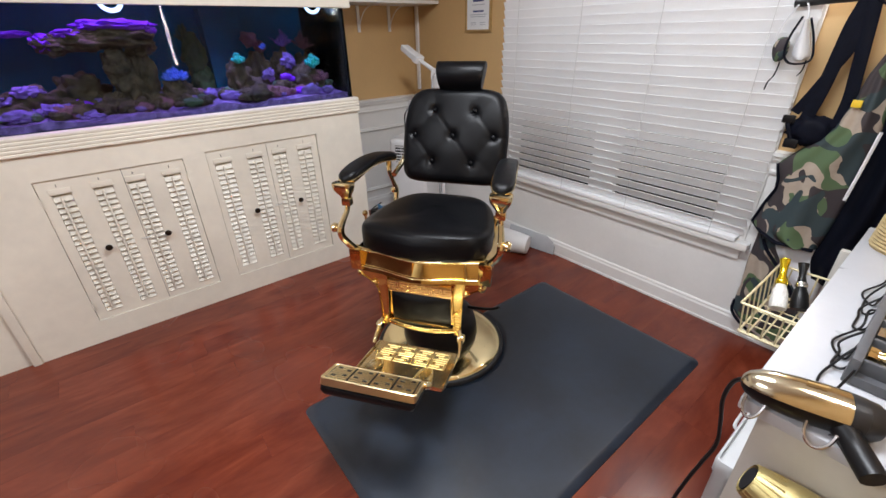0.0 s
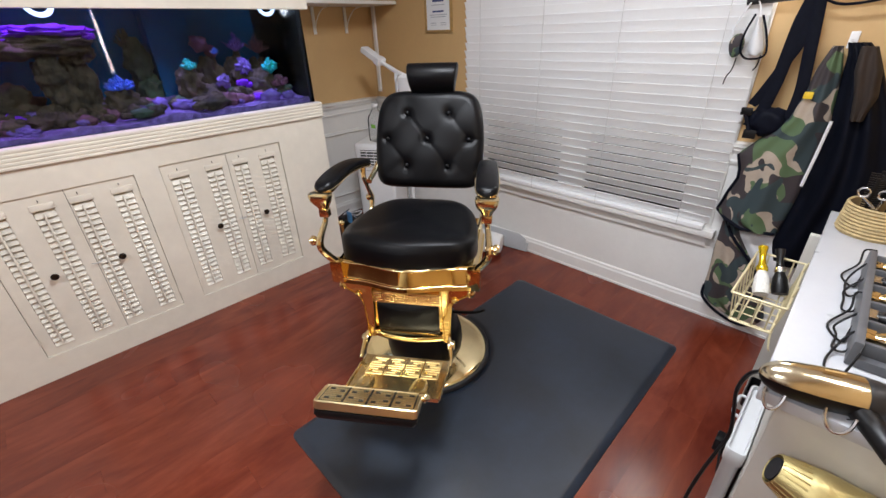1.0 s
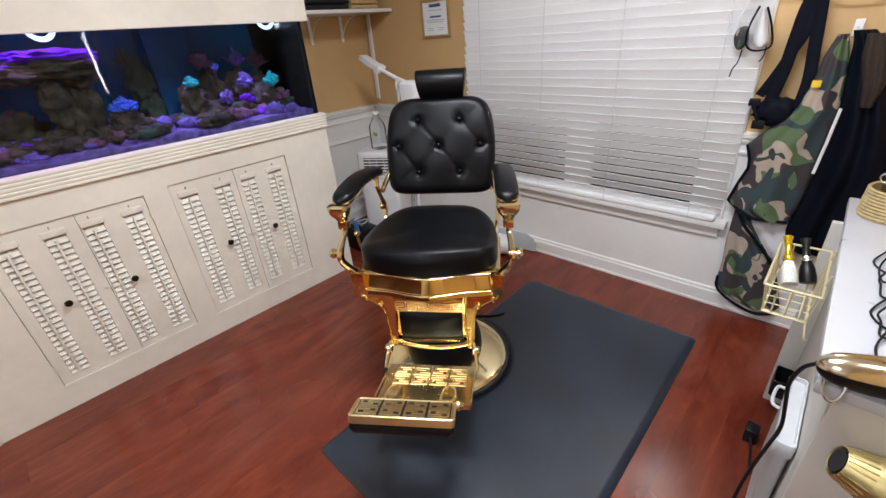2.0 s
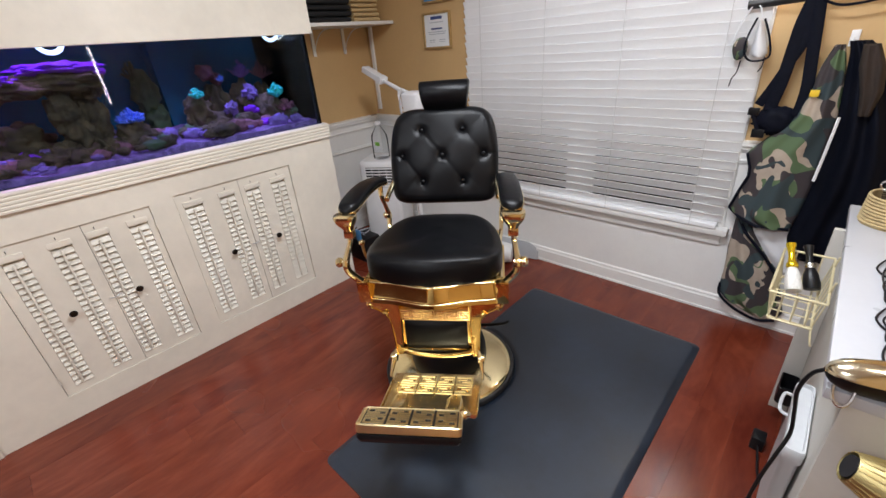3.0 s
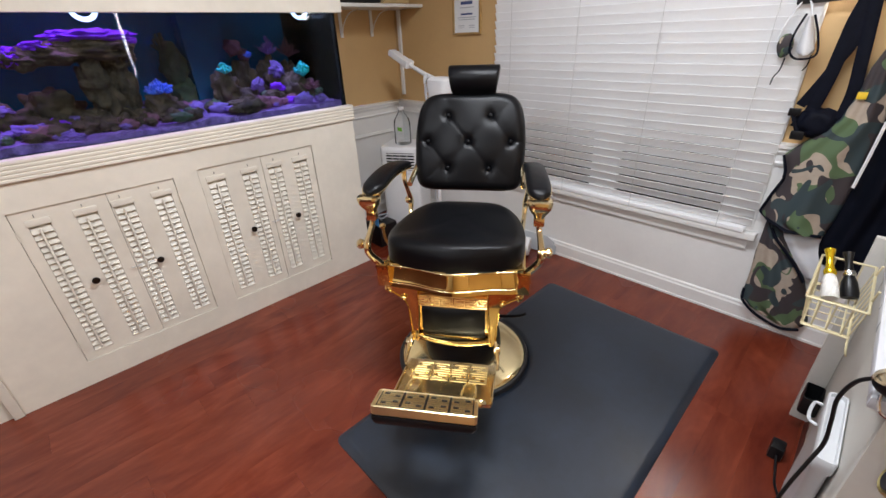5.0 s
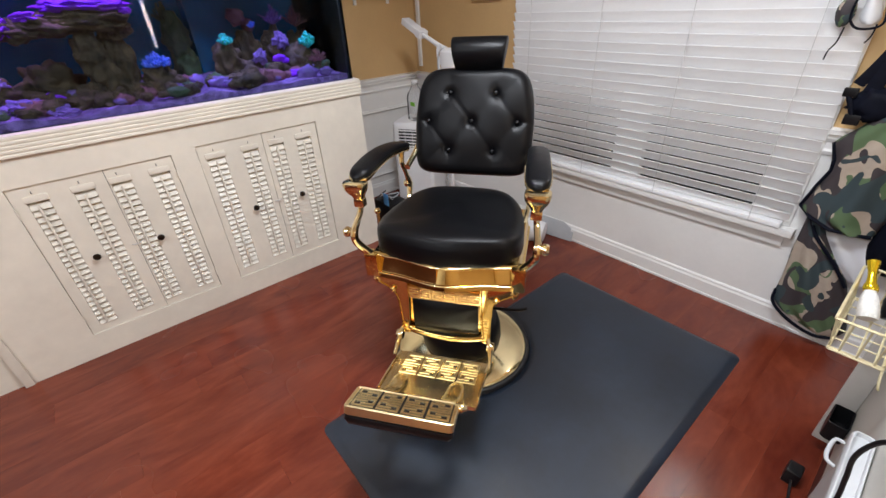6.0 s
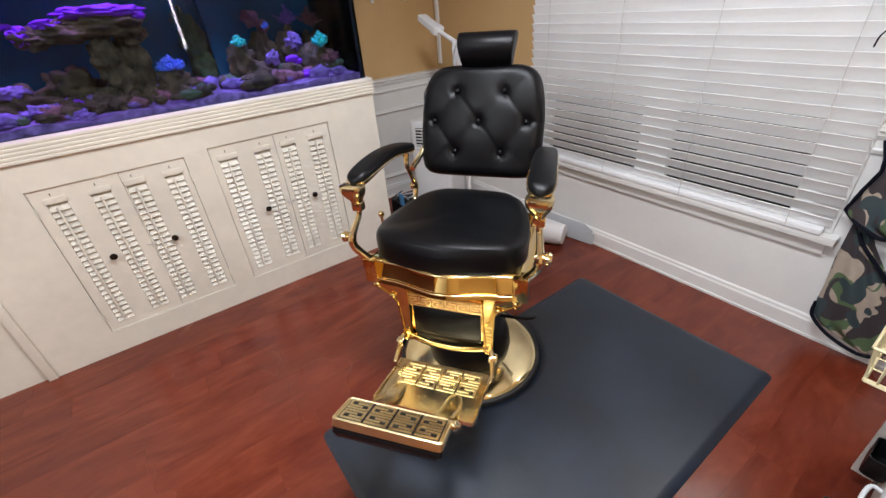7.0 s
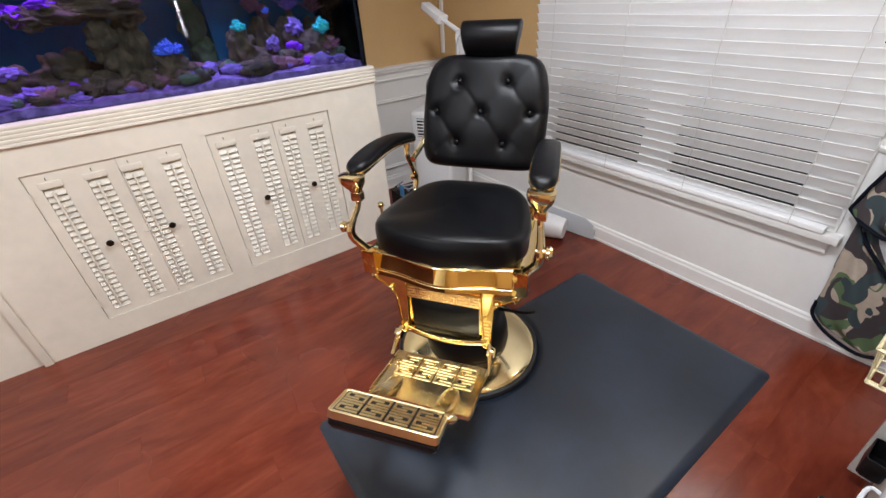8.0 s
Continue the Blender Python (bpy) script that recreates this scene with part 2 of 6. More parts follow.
M_GREENC = mat("olive_coral", (0.16, 0.2, 0.08), 0.8, vary=0.4, scale=30, bump=0.6)
M_TUBE = lamp_mat("white_tube_glow", (1.0, 0.98, 0.95), 70)
M_TANKLAMP = lamp_mat("tank_lamp_glow", (0.92, 0.95, 1.0), 6)
M_CEILLAMP = lamp_mat("ceiling_lamp_glow", (0.92, 0.97, 1.0), 6)
M_WALLLAMP = lamp_mat("wall_lamp_glow", (1.0, 0.98, 0.97), 58)
M_YELLOW = mat("yellow_metal", (0.85, 0.62, 0.03), 0.14, 0.85, vary=0.08)
M_BRISTLE = mat("white_bristle", (0.72, 0.7, 0.66), 0.9, vary=0.2, scale=90, fine=400, bump=0.8, bump_scale=400)
M_SILVER = mat("silver_steel", (0.65, 0.65, 0.66), 0.22, 1.0, vary=0.1)
M_GREEN = mat("green_label", (0.2, 0.5, 0.06), 0.5)
M_YTAG = mat("yellow_tag", (0.8, 0.55, 0.03), 0.5)
M_REDBROWN = mat("dark_red_wood", (0.07, 0.018, 0.012), 0.4, vary=0.3, scale=12)


# ---- mesh helpers ----
def settle(ob, parent, m=None):
    m = m or Matrix()
    WORLD[ob.name] = m
    ob.matrix_basis = m
    if parent:
        ob.parent = parent
        ob.matrix_parent_inverse = WORLD[parent.name].inverted()
    return ob


def thing(name, x, y, z, label, category, rz=0, group="", kind=""):
    ob = new(name)
    ob.empty_display_size = 0.05
    settle(ob, None, pose(x, y, z, 0, 0, rz))
    return tagged(ob, label, category, group, kind)


def part(name, bm, material, parent=None, label="", smooth=False, m=None, angle=35, **tags):
    bmesh.ops.recalc_face_normals(bm, faces=bm.faces[:])
    me = bpy.data.meshes.new(name)
    bm.to_mesh(me)
    bm.free()
    me.materials.append(material)
    if smooth:
        me.polygons.foreach_set("use_smooth", [True] * len(me.polygons))
        me.set_sharp_from_angle(angle=radians(angle))
    ob = settle(new(name, me), parent, m)
    return tagged(ob, label, **tags)


def piece(name, mesh, parent, m):
    """One of many alike pieces on one mesh."""
    ob = new(name, mesh)
    return settle(ob, parent, m)


def box(bm, lo, hi, bevel=0.0, seg=2):
    v = bmesh.ops.create_cube(bm, size=1)["verts"]
    bmesh.ops.transform(bm, matrix=Matrix.Translation((Vector(lo) + Vector(hi)) / 2) @ Matrix.Diagonal((*(Vector(hi) - Vector(lo)), 1)), verts=v)
    if bevel:
        edges = list({e for x in v for e in x.link_edges})
        bmesh.ops.bevel(bm, geom=edges, offset=bevel, segments=seg, affect="EDGES", profile=0.6)


def boxpart(name, lo, hi, material, parent=None, label="", bevel=0.003, m=None, **tags):
    bm = bmesh.new()
    box(bm, lo, hi, bevel)
    return part(name, bm, material, parent, label, bevel > 0, m, **tags)


def lathe(bm, profile, n=40, at=(0, 0, 0), m=None):
    """Turn (r, z) pairs round z; then move by m."""
    m = m or Matrix.Translation(at)
    rings = []
    for r, z in profile:
        if r < 1e-5:
            rings.append([bm.verts.new(m @ Vector((0, 0, z)))])
        else:
            rings.append([bm.verts.new(m @ Vector((r * math.cos(2 * math.pi * i / n), r * math.sin(2 * math.pi * i / n), z))) for i in range(n)])
    for a, b in zip(rings, rings[1:]):
        for i in range(n):
            j = (i + 1) % n
            q = [a[i % len(a)], a[j % len(a)], b[j % len(b)], b[i % len(b)]]
            q = list(dict.fromkeys(q))
            if len(q) > 2:
                bm.faces.new(q)


def spline(pts, steps=8):
    """Catmull-Rom through the points."""
    P = [Vector(p) for p in pts]
    P = [2 * P[0] - P[1]] + P + [2 * P[-1] - P[-2]]
    out = []
    for i in range(1, len(P) - 2):
        for k in range(steps):
            t = k / steps
            a, b, c, d = P[i - 1:i + 3]
            out.append(0.5 * (2 * b + (c - a) * t + (2 * a - 5 * b + 4 * c - d) * t * t + (3 * b - a - 3 * c + d) * t ** 3))
    return out + [P[-2]]


def tube(bm, pts, r, n=8, flat=1.0):
    """A round (or flattened) bar along points; r: one radius or one for each point."""
    pts = [Vector(p) for p in pts]
    rs = r if isinstance(r, (list, tuple)) else [r] * len(pts)
    if len(rs) != len(pts):
        rs = [rs[min(len(rs) - 1, int(i * len(rs) / len(pts)))] for i in range(len(pts))]
    up = None
    rings = []
    for i, p in enumerate(pts):
        d = (pts[min(i + 1, len(pts) - 1)] - pts[max(i - 1, 0)]).normalized()
        if up is None:
            up = Vector((0, 0, 1)) if abs(d.z) < 0.9 else Vector((1, 0, 0))
        side = d.cross(up).normalized()
        up = side.cross(d).normalized()
        rings.append([bm.verts.new(p + rs[i] * (math.cos(2 * math.pi * k / n) * side * flat + math.sin(2 * math.pi * k / n) * up)) for k in range(n)])
    for a, b in zip(rings, rings[1:]):
        for k in range(n):
            bm.faces.new((a[k], a[(k + 1) % n], b[(k + 1) % n], b[k]))
    bm.faces.new(rings[0])
    bm.faces.new(rings[-1])


def tubepart(name, pts, r, material, parent=None, label="", n=8, flat=1.0, **tags):
    bm = bmesh.new()
    tube(bm, pts, r, n, flat)
    return part(name, bm, material, parent, label, True, **tags)


def skin(bm, rows, closed=True):
    """Faces between rows of equally many points; closed: each row is a ring."""
    vs = [[bm.verts.new(p) for p in row] for row in rows]
    n = len(vs[0])
    for a, b in zip(vs, vs[1:]):
        for k in range(n if closed else n - 1):
            bm.faces.new((a[k], a[(k + 1) % n], b[(k + 1) % n], b[k]))
    return vs


def ball(bm, at, r, squash=(1, 1, 1), sub=2):
    v = bmesh.ops.create_icosphere(bm, subdivisions=sub, radius=1)["verts"]
    for x in v:
        x.co = Vector(at) + Vector((x.co.x * r * squash[0], x.co.y * r * squash[1], x.co.z * r * squash[2]))
    return v


def lump(bm, at, r, squash, rough, freq, sub=3, seed=0.0):
    """An uneven stone or coral head."""
    v = bmesh.ops.create_icosphere(bm, subdivisions=sub, radius=1)["verts"]
    shift = Vector((seed * 1.7, seed * 0.9, -seed))
    for x in v:
        d = x.co.normalized()
        k = 1 + rough * 0.75 * noise.noise(d * min(freq, 2.4) + shift)
        p = Vector((d.x * squash[0], d.y * squash[1], d.z * squash[2])) * r * k
        pits = noise.noise(p * (0.9 / r) * 1.6 + shift) * 0.22 + abs(noise.noise(p * (0.9 / r) * 3.6 - shift)) * 0.20 + noise.noise(p * (0.9 / r) * 8.0 + shift) * 0.07
        x.co = Vector(at) + p + d * r * rough * pits


# ---- room ----
XL, XR, YB, YW, ZC = -2.6, 1.25, -2.1, 2.578, 2.42
FACE = -1.94

floor = boxpart("floor", (XL - 0.1, YB - 0.1, -0.08), (XR + 0.1, YW + 0.25, -0.008), M_SUB, None, "reddish cherry hardwood plank floor, satin", 0, kind="structure", category="floor")
ceiling = boxpart("ceiling", (XL - 0.1, YB - 0.1, ZC), (XR + 0.1, YW + 0.25, ZC + 0.1), M_CEIL, None, "plain white painted ceiling", 0, kind="structure", category="ceiling")

# window wall: tan above the rail, white below, with a double window
WX0, WX1, WZ0, WZ1 = -1.52, -0.12, 0.49, 2.12
bm = bmesh.new()
for lo, hi in (((XL - 0.1, WZ1), (XR + 0.1, ZC)), ((XL - 0.1, 0.86), (WX0, WZ1)), ((WX1, 0.86), (XR + 0.1, WZ1))):
    box(bm, (lo[0], YW, lo[1]), (hi[0], YW + 0.14, hi[1]))
part("wall_north", bm, M_TAN, None, "tan painted wall above white wainscot", kind="structure", category="wall")
bm = bmesh.new()
for lo, hi in (((XL - 0.1, -0.008), (XR + 0.1, WZ0)), ((XL - 0.1, WZ0), (WX0, 0.86)), ((WX1, WZ0), (XR + 0.1, 0.86))):
    box(bm, (lo[0], YW - 0.003, lo[1]), (hi[0], YW + 0.14, hi[1]))
part("wall_north_wainscot", bm, M_WHITE, None, "white painted lower wall under the window", kind="structure", category="wall")
bm = bmesh.new()
box(bm, (XL - 0.1, YB, 0.86), (XL, YW, ZC))
part("wall_west", bm, M_TAN, None, "tan painted side wall behind the shelf", kind="structure", category="wall")
bm = bmesh.new()
box(bm, (XL - 0.1, YB, -0.008), (XL + 0.003, YW, 0.86))
part("wall_west_wainscot", bm, M_WHITE, None, "white wainscot with panel moulding", kind="structure", category="wall")
boxpart("wall_east", (XR, YB, -0.008), (XR + 0.1, YW, ZC), M_TAN, None, "tan painted wall behind the work cart", 0, kind="structure", category="wall")
boxpart("wall_south", (XL - 0.1, YB - 0.1, 1.25), (XR + 0.1, YB, ZC), M_WHITE, None, "plain white wall behind the viewer", 0, kind="structure", category="wall")
# unseen lower wall, made dark red so that the gold mirrors brown
boxpart("wall_south_wainscot", (XL - 0.1, YB - 0.1, -0.008), (XR + 0.1, YB + 0.003, 1.25), M_REDBROWN, None, "unseen dark red lower wall added for the chair's gold to mirror", 0, kind="structure", category="wall")
boxpart("wall_partition", (FACE - 0.12, YB, -0.008), (FACE - 0.012, -0.175, ZC), M_CREAM, None, "cream painted partition beside the aquarium", 0, kind="structure", category="wall")


def moulding(name, prof, a, b, out, label):
    """A strip with profile (out, z) pairs from a to b along a wall; out: unit direction into the room."""
    bm = bmesh.new()
    o = Vector((*out, 0))
    rows = [[Vector((*p, 0)) + o * d + Vector((0, 0, z)) for d, z in prof] for p in (a, b)]
    vs = skin(bm, rows)
    bm.faces.new(vs[0])
    bm.faces.new(vs[1])
    return part(name, bm, M_WHITE, None, label, kind="structure", category="trim")


BASE = [(0, 0.0), (0.018, 0.0), (0.018, 0.012), (0.014, 0.014), (0.014, 0.075), (0.009, 0.085), (0.009, 0.093), (0.004, 0.1), (0, 0.1)]
RAIL = [(0, 0.80), (0.012, 0.80), (0.016, 0.812), (0.010, 0.82), (0.010, 0.845), (0.022, 0.862), (0.022, 0.874), (0.034, 0.88), (0.034, 0.895), (0, 0.9)]
moulding("baseboard", BASE, (XL + 0.003, YW - 0.003), (XR, YW - 0.003), (0, -1), "white baseboard along the window wall")
moulding("baseboard", BASE, (XL + 0.003, 1.69), (XL + 0.003, YW - 0.022), (1, 0), "white baseboard in the corner")
moulding("trim", RAIL, (XL + 0.003, YW), (-1.66, YW), (0, -1), "white chair rail left of the window")
moulding("trim", RAIL, (-0.03, YW), (XR, YW), (0, -1), "white chair rail beside the window")
moulding("trim", RAIL, (XL, 1.69), (XL, YW - 0.036), (1, 0), "white chair rail in the corner")
PM = [(0, 0), (0.012, 0), (0.016, 0.008), (0.008, 0.014), (0.008, 0.022), (0, 0.026)]
moulding("trim", [(d, z + 0.655) for d, z in PM], (XL + 0.003, 1.75), (XL + 0.003, 2.46), (1, 0), "thin white panel moulding")
moulding("trim", [(d, z + 0.16) for d, z in PM], (XL + 0.003, 1.75), (XL + 0.003, 2.46), (1, 0), "thin white panel moulding")

# double window with dark panes
win = boxpart("window_1", (WX0, YW + 0.05, WZ0), (WX1, YW + 0.08, WZ1), M_DARKGLASS, None, "double window with dark night glass behind blinds", 0, kind="structure", category="window")
bm = bmesh.new()
for lo, hi in (((WX0, WZ0), (WX0 + 0.06, WZ1)), ((WX1 - 0.07, WZ0), (WX1, WZ1)), ((-0.885, WZ0), (-0.725, WZ1)), ((WX0, WZ0), (WX1, WZ0 + 0.010)), ((WX0, WZ1 - 0.06), (WX1, WZ1)), ((WX0, 1.29), (WX1, 1.34))):
    box(bm, (lo[0], YW + 0.018, lo[1]), (hi[0], YW + 0.048, hi[1]))
part("window_frame", bm, M_WHITE, win, "white window frame and mullion")
bm = bmesh.new()
box(bm, (-1.60, YW - 0.052, 0.443), (-0.004, YW + 0.03, 0.476), 0.006)
part("window_sill", bm, M_WHITE, win, "white sill board", True)
boxpart("apron_trim", (-1.57, YW - 0.02, 0.385), (-0.03, YW - 0.0035, 0.442), M_WHITE, win, "white apron strip under the sill", 0.004)
boxpart("side_casing", (-0.118, YW - 0.012, 0.477), (-0.03, YW - 0.0035, WZ1), M_WHITE, win, "white side casing", 0.003)

# blinds: slats lean with their top edge into the room
blind = thing("window_blind", -0.82, YW - 0.03, 0.48, "wide white faux-wood window blind, lowered and nearly closed", "blind")
BX0, BX1, PITCH = -1.585, -0.036, 0.0435
bm = bmesh.new()
L = (BX1 - BX0) / 2
rows = []
for x in (-L, L):
    up = [(-0.0255 + 0.051 * k / 5, 0.0006 * math.sin(math.pi * k / 5)) for k in range(6)]
    rows.append([Vector((x, b, a)) for a, b in up] + [Vector((x, b - 0.0028, a)) for a, b in reversed(up)])
vs = skin(bm, rows)
bm.faces.new(vs[0])
bm.faces.new(vs[1])
bmesh.ops.recalc_face_normals(bm, faces=bm.faces[:])
slat_mesh = bpy.data.meshes.new("slat")
bm.to_mesh(slat_mesh)
bm.free()
slat_mesh.materials.append(M_SLAT)
rng = random.Random(4)
for i in range(37):
    z = 0.528 + i * PITCH
    piece("slat", slat_mesh, blind, pose((BX0 + BX1) / 2 + rng.uniform(-0.004, 0.004), YW - 0.034, z, 20.0 + 14.0 * max(0.0, 1 - i / 18) + rng.uniform(-0.6, 0.6), rng.uniform(-0.06, 0.06), 0))
boxpart("bottom_rail", (BX0, YW - 0.058, 0.478), (BX1 - 0.02, YW - 0.014, 0.5), M_SLAT, blind, "", 0.004)
boxpart("head_rail", (BX0, YW - 0.075, 2.14), (BX1, YW - 0.004, 2.22), M_SLAT, blind, "", 0.004)
for x in (-1.45, -1.02, -0.6, -0.17):
    tubepart("ladder_cord", [(x, YW - 0.062, 0.48), (x, YW - 0.062, 2.15)], 0.0012, M_CORD, blind, "", 5)

# ceiling lights (out of view above)
for y in (1.1, -0.95):
    c = thing("ceiling_light", -0.32 if y > 0 else -0.2, y, ZC, "flat white ceiling light panel, lit", "lamp", group="ceiling lights")
    x = WORLD[c.name].translation.x
    boxpart("housing", (x - 0.48, y - 0.17, ZC - 0.03), (x + 0.48, y + 0.17, ZC - 0.001), M_WHITE, c)
    boxpart("diffuser", (x - 0.45, y - 0.14, ZC - 0.036), (x + 0.45, y + 0.14, ZC - 0.031), M_CEILLAMP, c, "glowing white diffuser", 0)

# tall vertical tube lamp beside the mirror over the cart, seen mirrored in the tank
tl = thing("tube_lamp", 0.62, 1.16, 0.822, "slim vertical white tube lamp standing on the cart, lit", "lamp")
lathe_bm = bmesh.new()
lathe(lathe_bm, [(0, 0.822), (0.06, 0.822), (0.06, 0.835), (0.012, 0.842), (0.009, 0.85), (0.009, 1.12), (0, 1.12)], 20, m=Matrix.Translation((0.62, 1.16, 0)))
part("stand", lathe_bm, M_BLACKM, tl, "black stand", True)
tubepart("tube", [(0.62, 1.16, 1.12), (0.62, 1.16, 1.66)], 0.011, M_TUBE, tl, "glowing white tube", 10)

# ---- aquarium built into its cabinet ----
cab = thing("aquarium_cabinet", FACE - 0.3, 0.76, 0, "cream painted cabinet with louvered doors under an aquarium", "cabinet")
CY0, CY1 = -0.14, 1.665
D1, D2 = (0.119, 0.682, 0.118, 0.832), (0.784, 1.379, 0.118, 0.846)
bm = bmesh.new()
for y0, y1, z0, z1 in ((CY0, D1[0], 0, 0.94), (D1[1], D2[0], 0, 0.94), (D2[1], CY1, 0, 0.94), (D1[0], D1[1], 0, D1[2]), (D1[0], D1[1], D1[3], 0.94), (D2[0], D2[1], 0, D2[2]), (D2[0], D2[1], D2[3], 0.94)):
    box(bm, (FACE - 0.02, y0, z0), (FACE, y1, z1))
box(bm, (XL + 0.005, CY1 - 0.02, 0), (FACE - 0.02, CY1, 0.94))
box(bm, (XL + 0.005, CY0, 0), (FACE - 0.02, CY0 + 0.02, 0.94))
box(bm, (XL + 0.005, CY0 + 0.02, 0.9), (FACE - 0.02, CY1 - 0.02, 0.94))
bmesh.ops.remove_doubles(bm, verts=bm.verts[:], dist=0.0001)
part("body", bm, M_CREAM, cab, "cream face frame")
# black sheet in place of the unlit depth of the cabinet
boxpart("inner_back", (FACE - 0.09, CY0 + 0.03, 0.02), (FACE - 0.08, CY1 - 0.03, 0.89), M_BLACKM, cab, "black sheet standing in for the shade inside", 0)
# fluted ledge
prof = [(0, 0.938)]
for k in range(5):
    z = 0.942 + k * 0.0155
    prof += [(0.012, z), (0.016, z + 0.003), (0.016, z + 0.0105), (0.012, z + 0.0135)]
prof += [(0.014, 1.019), (0, 1.022), (-0.08, 1.022), (-0.08, 0.938)]
bm = bmesh.new()
vs = skin(bm, [[Vector((FACE + d, y, z)) for d, z in prof] for y in (CY0, CY1 + 0.006)])
bm.faces.new(vs[0])
bm.faces.new(vs[1])
part("ledge", bm, M_CREAM, cab, "fluted cream ledge moulding")
boxpart("side_trim", (FACE + 0.0005, CY0 - 0.03, 0), (FACE + 0.012, CY0 + 0.004, 0.937), M_CREAM, cab, "", 0.003)

bm = bmesh.new()
box(bm, (-0.0145, -0.5, -0.002), (0.0145, 0.5, 0.002))
bmesh.ops.recalc_face_normals(bm, faces=bm.faces[:])
louver_mesh = bpy.data.meshes.new("louver")
bm.to_mesh(louver_mesh)
bm.free()
louver_mesh.materials.append(M_CREAM_S)


def louver_door(y0, y1, z0, z1, columns, knob_y, zc0, zc1):
    """A flat door leaf with open louver columns."""
    d = boxpart("door", (FACE - 0.03, y0 + 0.001, z0), (FACE - 0.0262, y1 - 0.001, z1), M_CREAM, cab, "cream door leaf with two louver columns", 0)
    bm = bmesh.new()
    edges = [y0] + [c for col in columns for c in col] + [y1]
    for a, b in zip(edges[0::2], edges[1::2]):
        box(bm, (FACE - 0.026, a, z0), (FACE - 0.008, b, z1))
    for a, b in columns:
        box(bm, (FACE - 0.026, a, z0), (FACE - 0.008, b, zc0))
        box(bm, (FACE - 0.026, a, zc1), (FACE - 0.008, b, z1))
    part("leaf", bm, M_CREAM, d)
    for a, b in columns:
        n = round((zc1 - zc0 - 0.02) / 0.0262)
        for i in range(n):
            z = zc0 + 0.012 + i * 0.0262
            piece("louver", louver_mesh, d, pose(FACE - 0.0135, (a + b) / 2, z, 0, 54, 0) @ Matrix.Diagonal((1, b - a - 0.002, 1, 1)))
        ym = (a + b) / 2 - 0.004
        boxpart("tilt_rod", (FACE - 0.003, ym - 0.0035, zc0 + 0.012), (FACE + 0.004, ym + 0.0035, zc1 - 0.035), M_CREAM, d, "", 0.001)
        boxpart("top_slat", (FACE - 0.009, a - 0.004, zc1 - 0.022), (FACE - 0.002, b + 0.004, zc1 + 0.003), M_CREAM, d, "", 0.002)
        tubepart("rod_eye", [(FACE - 0.001, ym, zc1 + 0.012), (FACE + 0.005, ym, zc1 + 0.018), (FACE - 0.001, ym, zc1 + 0.022)], 0.0016, M_KNOB, d, "", 5)
    bm = bmesh.new()
    lathe(bm, [(0, 0), (0.007, 0), (0.006, 0.008), (0.013, 0.014), (0.015, 0.02), (0.012, 0.026), (0, 0.029)], 18, m=pose(FACE - 0.002, knob_y, 0.484, 0, 90, 0))
    part("knob", bm, M_KNOB, d, "dark round knob", True)


louver_door(D1[0] + 0.0016, 0.4262, D1[2] + 0.0016, D1[3] - 0.0022, [(0.160, 0.228), (0.306, 0.378)], 0.274, 0.155, 0.788)
louver_door(0.4282, D1[1] - 0.002, D1[2] + 0.0016, D1[3] - 0.0026, [(0.434, 0.507), (0.581, 0.655)], 0.520, 0.155, 0.788)
louver_door(D2[0] + 0.0022, 1.0868, D2[2] + 0.002, D2[3] - 0.0022, [(0.816, 0.898), (0.979, 1.056)], 0.962, 0.165, 0.798)
louver_door(1.089, D2[1] - 0.0032, D2[2] + 0.002, D2[3] - 0.003, [(1.114, 1.188), (1.256, 1.338)], 1.216, 0.165, 0.798)
for y in (D1[0] + 0.001, D1[1] - 0.001, D2[0] + 0.002, D2[1] - 0.002):
    for z in (0.21, 0.74):
        tubepart("hinge", [(FACE + 0.002, y, z - 0.02), (FACE + 0.002, y, z + 0.02)], 0.0032, M_CREAM, cab, "painted barrel hinge", 8)
for y in (0.427, 1.088):
    tubepart("latch_hook", [(FACE, y - 0.02, 0.487), (FACE + 0.006, y - 0.012, 0.484), (FACE + 0.006, y + 0.012, 0.486), (FACE, y + 0.02, 0.49)], 0.0018, M_GREYPL, cab, "", 5)
bm = bmesh.new()
box(bm, (FACE - 0.02, CY0, 1.485), (FACE + 0.006, CY1 + 0.018, ZC - 0.001), 0.003)
hood = part("aquarium_hood", bm, M_CREAM, None, "tall cream painted boxed hood above the aquarium", category="panel", kind="structure")
boxpart("side_panel", (XL + 0.005, CY1 - 0.004, 1.485), (FACE - 0.0205, CY1 + 0.018, ZC - 0.001), M_CREAM, hood, "", 0)
boxpart("side_panel", (XL + 0.005, CY0, 1.485), (FACE - 0.0205, CY0 + 0.02, ZC - 0.001), M_CREAM, hood, "", 0)
boxpart("inner_shelf", (XL + 0.005, CY0 + 0.0205, 1.9), (FACE - 0.0205, CY1 - 0.0045, 1.92), M_CREAM, hood, "", 0)

